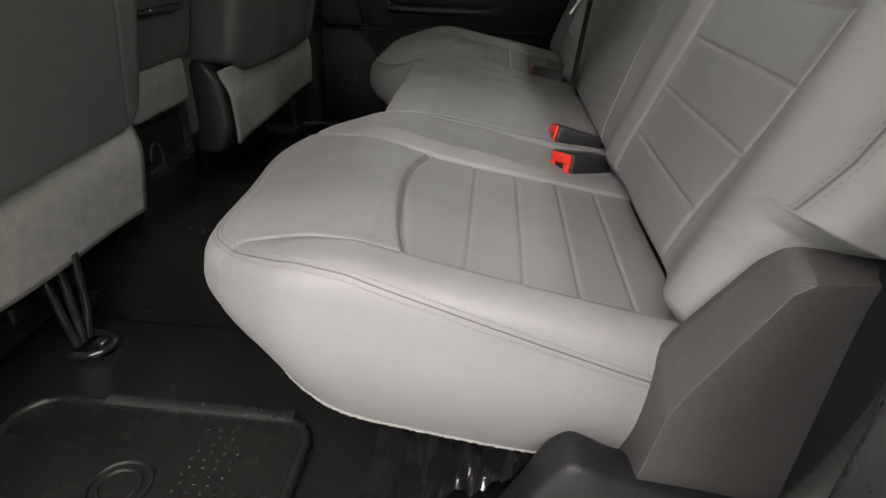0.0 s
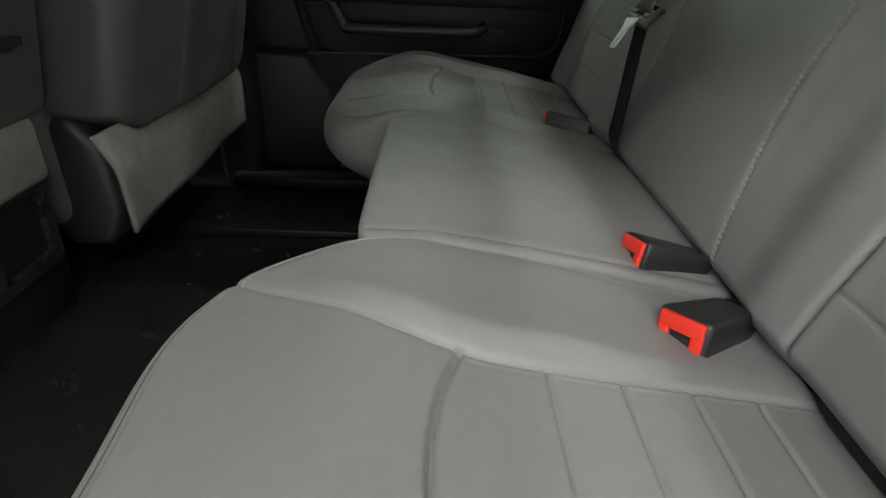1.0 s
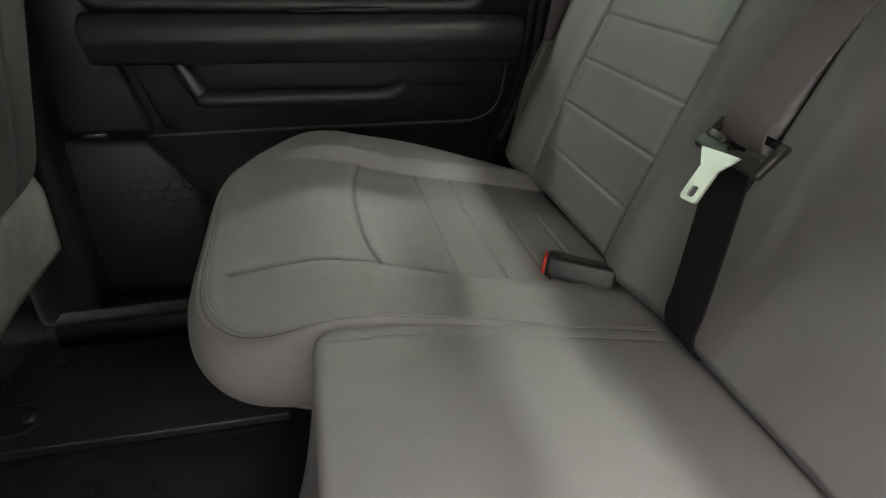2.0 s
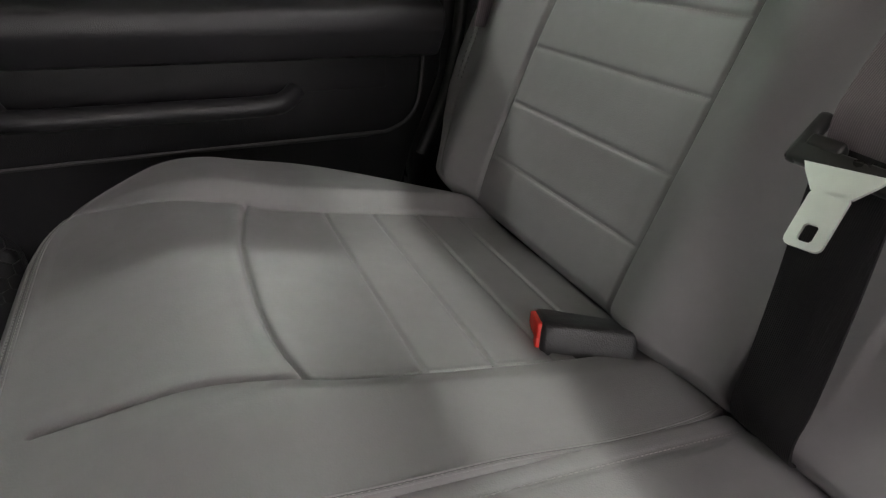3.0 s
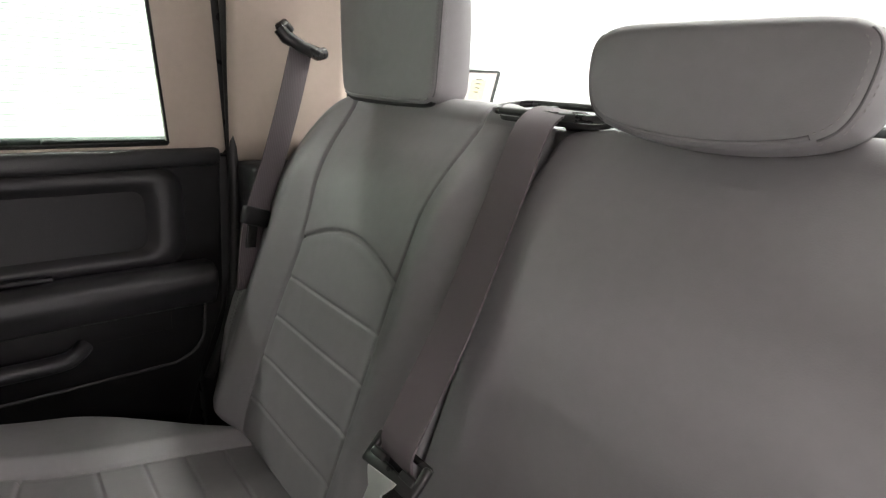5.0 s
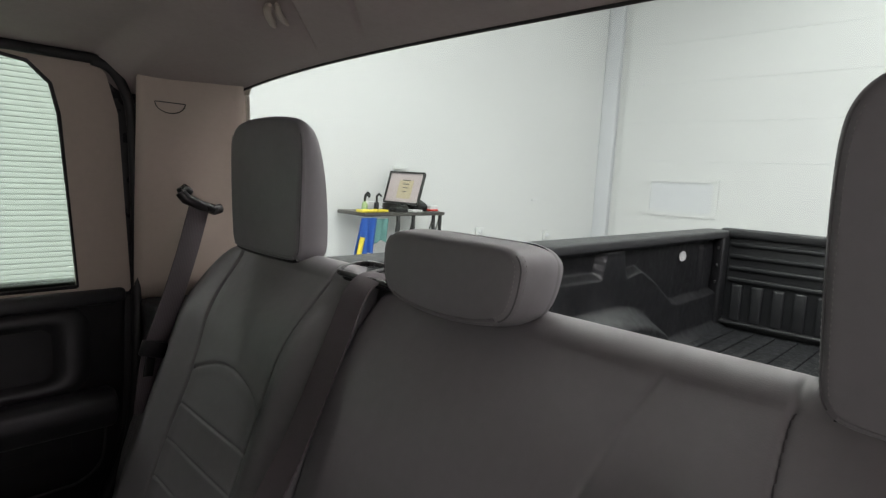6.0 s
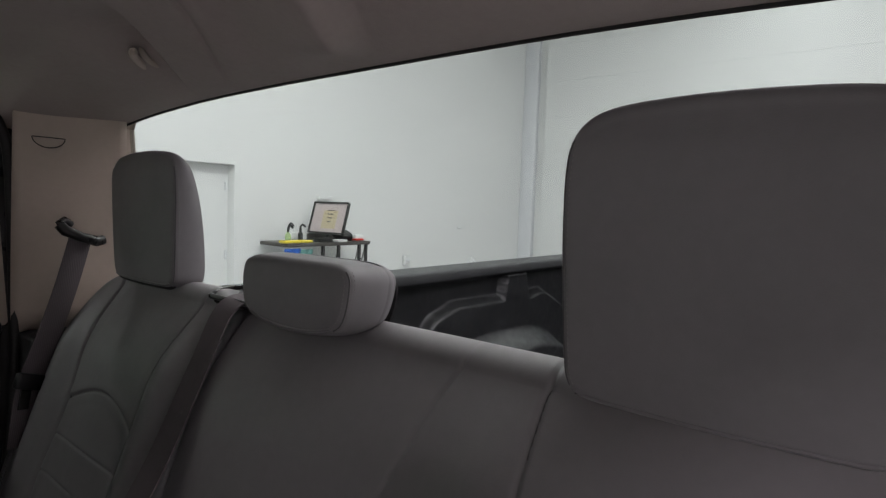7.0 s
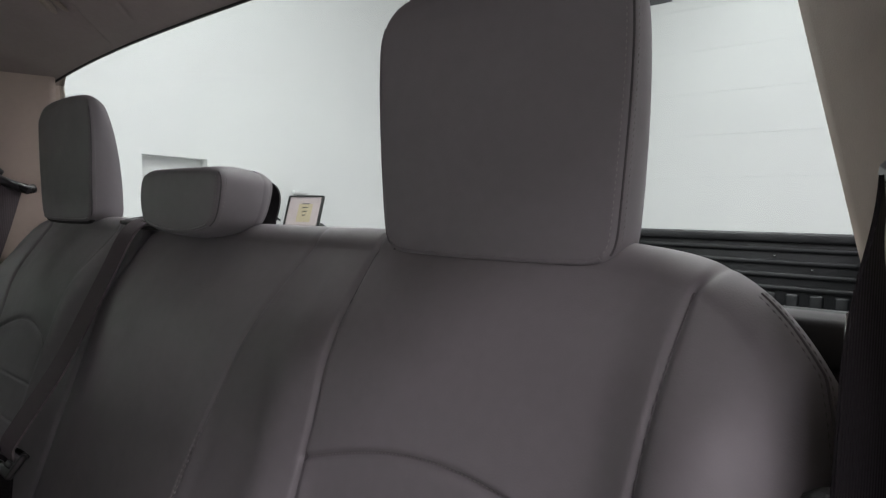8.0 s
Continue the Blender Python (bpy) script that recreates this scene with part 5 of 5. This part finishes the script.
setting("wall_west", span((HALL_X0 - 0.2, HALL_Y0, GROUND), (HALL_X0, HALL_Y1, HALL_TOP)), WALL_WHITE)
DX0, DX1, DZ = 2.92, 3.66, 1.395
setting("wall_north", span((HALL_X0, HALL_Y1, GROUND), (DX0, HALL_Y1 + 0.2, HALL_TOP)), WALL_WHITE, "white painted hall wall")
setting("wall_north_far", span((DX1, HALL_Y1, GROUND), (HALL_X1 + 0.2, HALL_Y1 + 0.2, HALL_TOP)), WALL_WHITE, "white painted hall wall")
setting("wall_north_lintel", span((DX0, HALL_Y1, DZ), (DX1, HALL_Y1 + 0.2, HALL_TOP)), WALL_WHITE)
side_door = thing("hall_door", "white painted door recessed in the wall", "door")
part("leaf", span((DX0, HALL_Y1 + 0.14, GROUND), (DX1, HALL_Y1 + 0.18, DZ), 0.002), DOOR_WHITE, side_door)
for z in (1.1, 0.3):
    part("hinge", span((DX1 - 0.045, HALL_Y1 + 0.12, z), (DX1 - 0.02, HALL_Y1 + 0.145, z + 0.10), 0.004), GREY_STEEL, side_door)
setting("wall_east", span((HALL_X1, HALL_Y0, GROUND), (HALL_X1 + 0.2, HALL_Y1, HALL_TOP)), WALL_WHITE, "white rear hall wall")
setting("corner_post", span((HALL_X1 - 0.12, HALL_Y1 - 0.30, GROUND), (HALL_X1 - 0.002, HALL_Y1 - 0.002, HALL_TOP), 0.01), GREY_STEEL, "pale grey steel corner post")
roll_door = thing("overhead_door", "white sectional overhead door with small windows", "overhead door")
for i in range(8):
    part("section", span((HALL_X1 - 0.08, -4.5, GROUND + 0.69 * i), (HALL_X1 - 0.03, 4.93, GROUND + 0.69 * (i + 1) - 0.002)), DOOR_WHITE, roll_door)
part("window_rim", frame_plate(rounded(1.28, 0.68, 0.05, 5, 3.71, 0.825), rounded(1.1, 0.52, 0.04, 5, 3.71, 0.825), 0.03, Matrix(((0, 0, -1, HALL_X1 - 0.08), (1, 0, 0, 0), (0, 1, 0, 0), (0, 0, 0, 1)))), DOOR_WHITE, roll_door, "white plastic window rim")
part("window_pane", prism(rounded(1.1, 0.52, 0.04, 5, 3.71, 0.825), 0.01, Matrix(((0, 0, -1, HALL_X1 - 0.08), (1, 0, 0, 0), (0, 1, 0, 0), (0, 0, 0, 1)))), GREY_STEEL, roll_door, "frosted grey window pane")

ribbed = thing("ribbed_shutter", "white ribbed roller shutter in the hall wall", "shutter")
slat_data = None
for i in range(60):
    if slat_data is None:
        slat_data = part("slat", box(4.4, 0.02, 0.043, Matrix(), 0.008, 2), DOOR_WHITE, ribbed)
        slat_data.location = (-0.6, HALL_Y1 - 0.011, GROUND + 0.03)
    else:
        again = new("slat", slat_data.data)
        again.parent = ribbed
        again.location = (-0.6, HALL_Y1 - 0.011, GROUND + 0.03 + 0.045 * i)

# lettering high on the end wall: a web prefix, then plain blocks in place of the name
LETTER_GREY = surface("dark_grey_lettering", (0.09, 0.09, 0.095), 0.5)
text = bpy.data.curves.new("lettering", "FONT")
text.body, text.size, text.extrude = "www.", 0.66, 0.004
text.materials.append(LETTER_GREY)
sign = new("wall_lettering", text)
sign.matrix_world = Matrix(((0, 0, -1, HALL_X1 - 0.087), (-1, 0, 0, 4.84), (0, 1, 0, 4.34), (0, 0, 0, 1)))
tagged(sign, "dark grey web prefix lettered on the wall", "lettering")
bars = thing("sign_bars", "row of plain dark grey sign blocks", "sign")
for k in range(4):
    for row in range(3):
        part("block", box(0.008, 0.46, 0.13, pose(HALL_X1 - 0.088, 2.90 - 0.60 * k, 4.47 + 0.26 * row), 0.002), LETTER_GREY, bars)

# ---------------------------------------------------------------- desk by the wall
WOOD_DARK = surface("dark_desk_top", (0.06, 0.055, 0.05), 0.4, vary=0.15)
BLUE_CLOTH = surface("blue_cloth", (0.02, 0.10, 0.42), 0.9, vary=0.15)
YELLOW = surface("yellow_plastic", (0.75, 0.6, 0.05), 0.5)
GREEN_SOAP = surface("green_bottle_plastic", (0.30, 0.42, 0.20), 0.4)
TEAL = surface("teal_cloth", (0.12, 0.28, 0.26), 0.9)
SCREEN = glow_material("lit_screen", (0.42, 0.36, 0.36), 0.16)
SCREEN_BOX = glow_material("lit_screen_window", (0.42, 0.36, 0.24), 0.15)
SCREEN_TEXT = surface("dark_screen_bar", (0.08, 0.07, 0.06), 0.5)
DZ_TOP, DK0, DK1 = 0.515, 3.96, 5.26
desk = thing("standing_desk", "dark standing desk with thin steel legs by the wall", "desk")
part("top", span((DK0, 4.78, DZ_TOP - 0.045), (DK1, 5.34, DZ_TOP), 0.008), WOOD_DARK, desk)
part("back_edge", span((DK1 - 0.62, 5.30, DZ_TOP), (DK1, 5.335, DZ_TOP + 0.08), 0.006), WOOD_DARK, desk)
for x in (DK0 + 0.55, DK0 + 0.80, DK0 + 1.15, DK1 - 0.03):
    part("leg", span((x - 0.018, 4.82, GROUND), (x + 0.018, 4.856, DZ_TOP - 0.045), 0.004), STEEL, desk)
    part("brace", tube([(x, 4.84, DZ_TOP - 0.05), (x + 0.26, 5.2, DZ_TOP - 0.34)], 0.010, 6), STEEL, desk)
part("bottom_shelf", span((DK0 + 0.3, 4.80, GROUND + 0.22), (DK1, 5.34, GROUND + 0.25), 0.004), WOOD_DARK, desk)

monitor = thing("monitor", "flat computer monitor with a lit page on it", "monitor", Matrix.Translation((4.66, 5.0, DZ_TOP)) @ pose(0, 0, 0, -17, 0, -84))
part("bezel", frame_plate(rounded(0.60, 0.42, 0.015, 3, 0, 0.30), rounded(0.555, 0.375, 0.006, 3, 0, 0.30), 0.03, pose(0, 0, 0, 90)), PLASTIC_GLOSS, monitor)
part("housing", box(0.58, 0.03, 0.40, pose(0, 0.005, 0.30), 0.01), PLASTIC_GLOSS, monitor)
part("screen", box(0.555, 0.004, 0.375, pose(0, -0.013, 0.30)), SCREEN, monitor, "glowing pinkish page")
part("page_block", box(0.24, 0.003, 0.24, pose(0.02, -0.017, 0.28)), SCREEN_BOX, monitor)
for k in range(4):
    part("text_bar", box(0.12 - 0.02 * k, 0.002, 0.012, pose(0.02, -0.020, 0.40 - 0.05 * k)), SCREEN_TEXT, monitor)
part("stand", join(box(0.06, 0.03, 0.14, pose(0, 0.03, 0.07), 0.008), box(0.26, 0.18, 0.02, pose(0, 0.02, 0.012), 0.008)), PLASTIC_GLOSS, monitor)
phone = thing("desk_phone", "black desk telephone with handset", "telephone", Matrix.Translation((4.98, 5.0, DZ_TOP)))
part("base", box(0.22, 0.20, 0.10, pose(0, 0, 0.06, 25), 0.02), PLASTIC, phone)
part("handset", tube([(-0.09, -0.08, 0.13), (-0.10, 0.0, 0.16), (-0.08, 0.08, 0.15)], [0.028, 0.02, 0.028], 8), PLASTIC_SOFT, phone)
tray = thing("red_tray", "white and red plastic tub on desk", "tub", Matrix.Translation((5.12, 4.9, DZ_TOP)))
part("tub", box(0.14, 0.12, 0.08, pose(0, 0, 0.04), 0.015), DOOR_WHITE, tray)
part("band", box(0.146, 0.126, 0.03, pose(0, 0, 0.02), 0.01), RED, tray)
for i, (x, y, h, r, mt, lb) in enumerate(((4.10, 4.98, 0.12, 0.036, GREEN_SOAP, "green plastic spray bottle on desk"), (4.20, 5.1, 0.14, 0.04, DOOR_WHITE, "white plastic spray bottle on desk"), (4.31, 5.02, 0.13, 0.03, PLASTIC, "black plastic bottle on the desk"))):
    b = thing("bottle", lb, "bottle", Matrix.Translation((x, y, DZ_TOP)), "bottles on the desk")
    part("body", tube([(0, 0, 0), (0, 0, h * 0.75), (0, 0, h * 0.9), (0, 0, h)], [r, r, r * 0.5, r * 0.4], 12), mt, b)
    part("trigger", join(tube([(0, 0, h), (0, 0, h + 0.05), (0.03, 0, h + 0.08), (0.07, 0, h + 0.05)], 0.014, 6)), PLASTIC, b)
for x, y, sx, sz, mt, lb in ((4.04, 4.86, 0.22, 0.03, YELLOW, "yellow plastic case on the desk"), (4.26, 4.88, 0.16, 0.03, YELLOW, "yellow plastic case on the desk"), (4.36, 5.16, 0.22, 0.11, DOOR_WHITE, "pale cardboard box on the desk"), (4.53, 4.86, 0.20, 0.05, PLASTIC, "dark handheld tool on the desk"), (4.78, 4.84, 0.16, 0.03, DOOR_WHITE, "white paper stack on the desk")):
    c = thing("desk_item", lb, "desk item", Matrix.Translation((x, y, DZ_TOP)))
    part("body", box(sx, 0.12, sz, pose(0, 0, sz / 2), 0.008), mt, c)


def hanging(name, label, x0, x1, z0, z1, y, material, folds):
    co = np.zeros((30, 30, 3))
    u, v = np.meshgrid(np.linspace(0, 1, 30), np.linspace(0, 1, 30), indexing="ij")
    co[..., 0] = x0 + (x1 - x0) * (u + 0.15 * v * np.sin(u * 5)) - 0.1 * v * (1 - u)
    co[..., 1] = y + 0.03 * np.sin(u * folds) * (0.3 + v)
    co[..., 2] = z1 - (z1 - z0) * v - 0.04 * np.sin(u * 7) * v
    t = thing(name, label, "cloth")
    ob = sheet("cloth", co, material, t)
    thick = ob.modifiers.new("thick", "SOLIDIFY")
    thick.thickness = 0.01


hanging("blue_cloth", "blue work cloth hanging from the desk", 3.88, 4.10, 0.02, 0.46, 4.74, BLUE_CLOTH, 14)
hanging("teal_cloth", "teal cloth hanging from the desk", 4.08, 4.32, 0.18, 0.44, 4.80, TEAL, 10)
bucket = thing("yellow_handle", "yellow tool handle by the blue cloth", "tool", Matrix.Translation((3.84, 4.72, 0.12)))
part("grip", tube([(0, 0, -0.1), (0.02, 0, 0.0), (0.05, 0, 0.12)], 0.03, 8), YELLOW, bucket)
for i, (x, z) in enumerate(((6.65, 0.14), (8.47, 0.03))):
    o = thing("wall_outlet", "small white wall outlet box", "outlet", Matrix.Translation((x, 5.37, z)))
    part("box", box(0.16, 0.05, 0.16, pose(0, 0, 0), 0.01), DOOR_WHITE, o)
    part("plug", box(0.06, 0.06, 0.05, pose(-0.02, -0.04, 0), 0.01), GREY_STEEL, o)
o = thing("wall_switch", "small grey switch plate on the wall", "switch", Matrix.Translation((8.07, 5.385, 0.65)))
part("plate", box(0.18, 0.02, 0.03, pose(0, 0, 0), 0.004), GREY_STEEL, o)
o = thing("wall_bracket", "small white bracket above the monitor", "bracket", Matrix.Translation((4.98, 5.37, 1.06)))
part("plate", box(0.24, 0.04, 0.05, pose(0, 0, 0), 0.004), DOOR_WHITE, o)
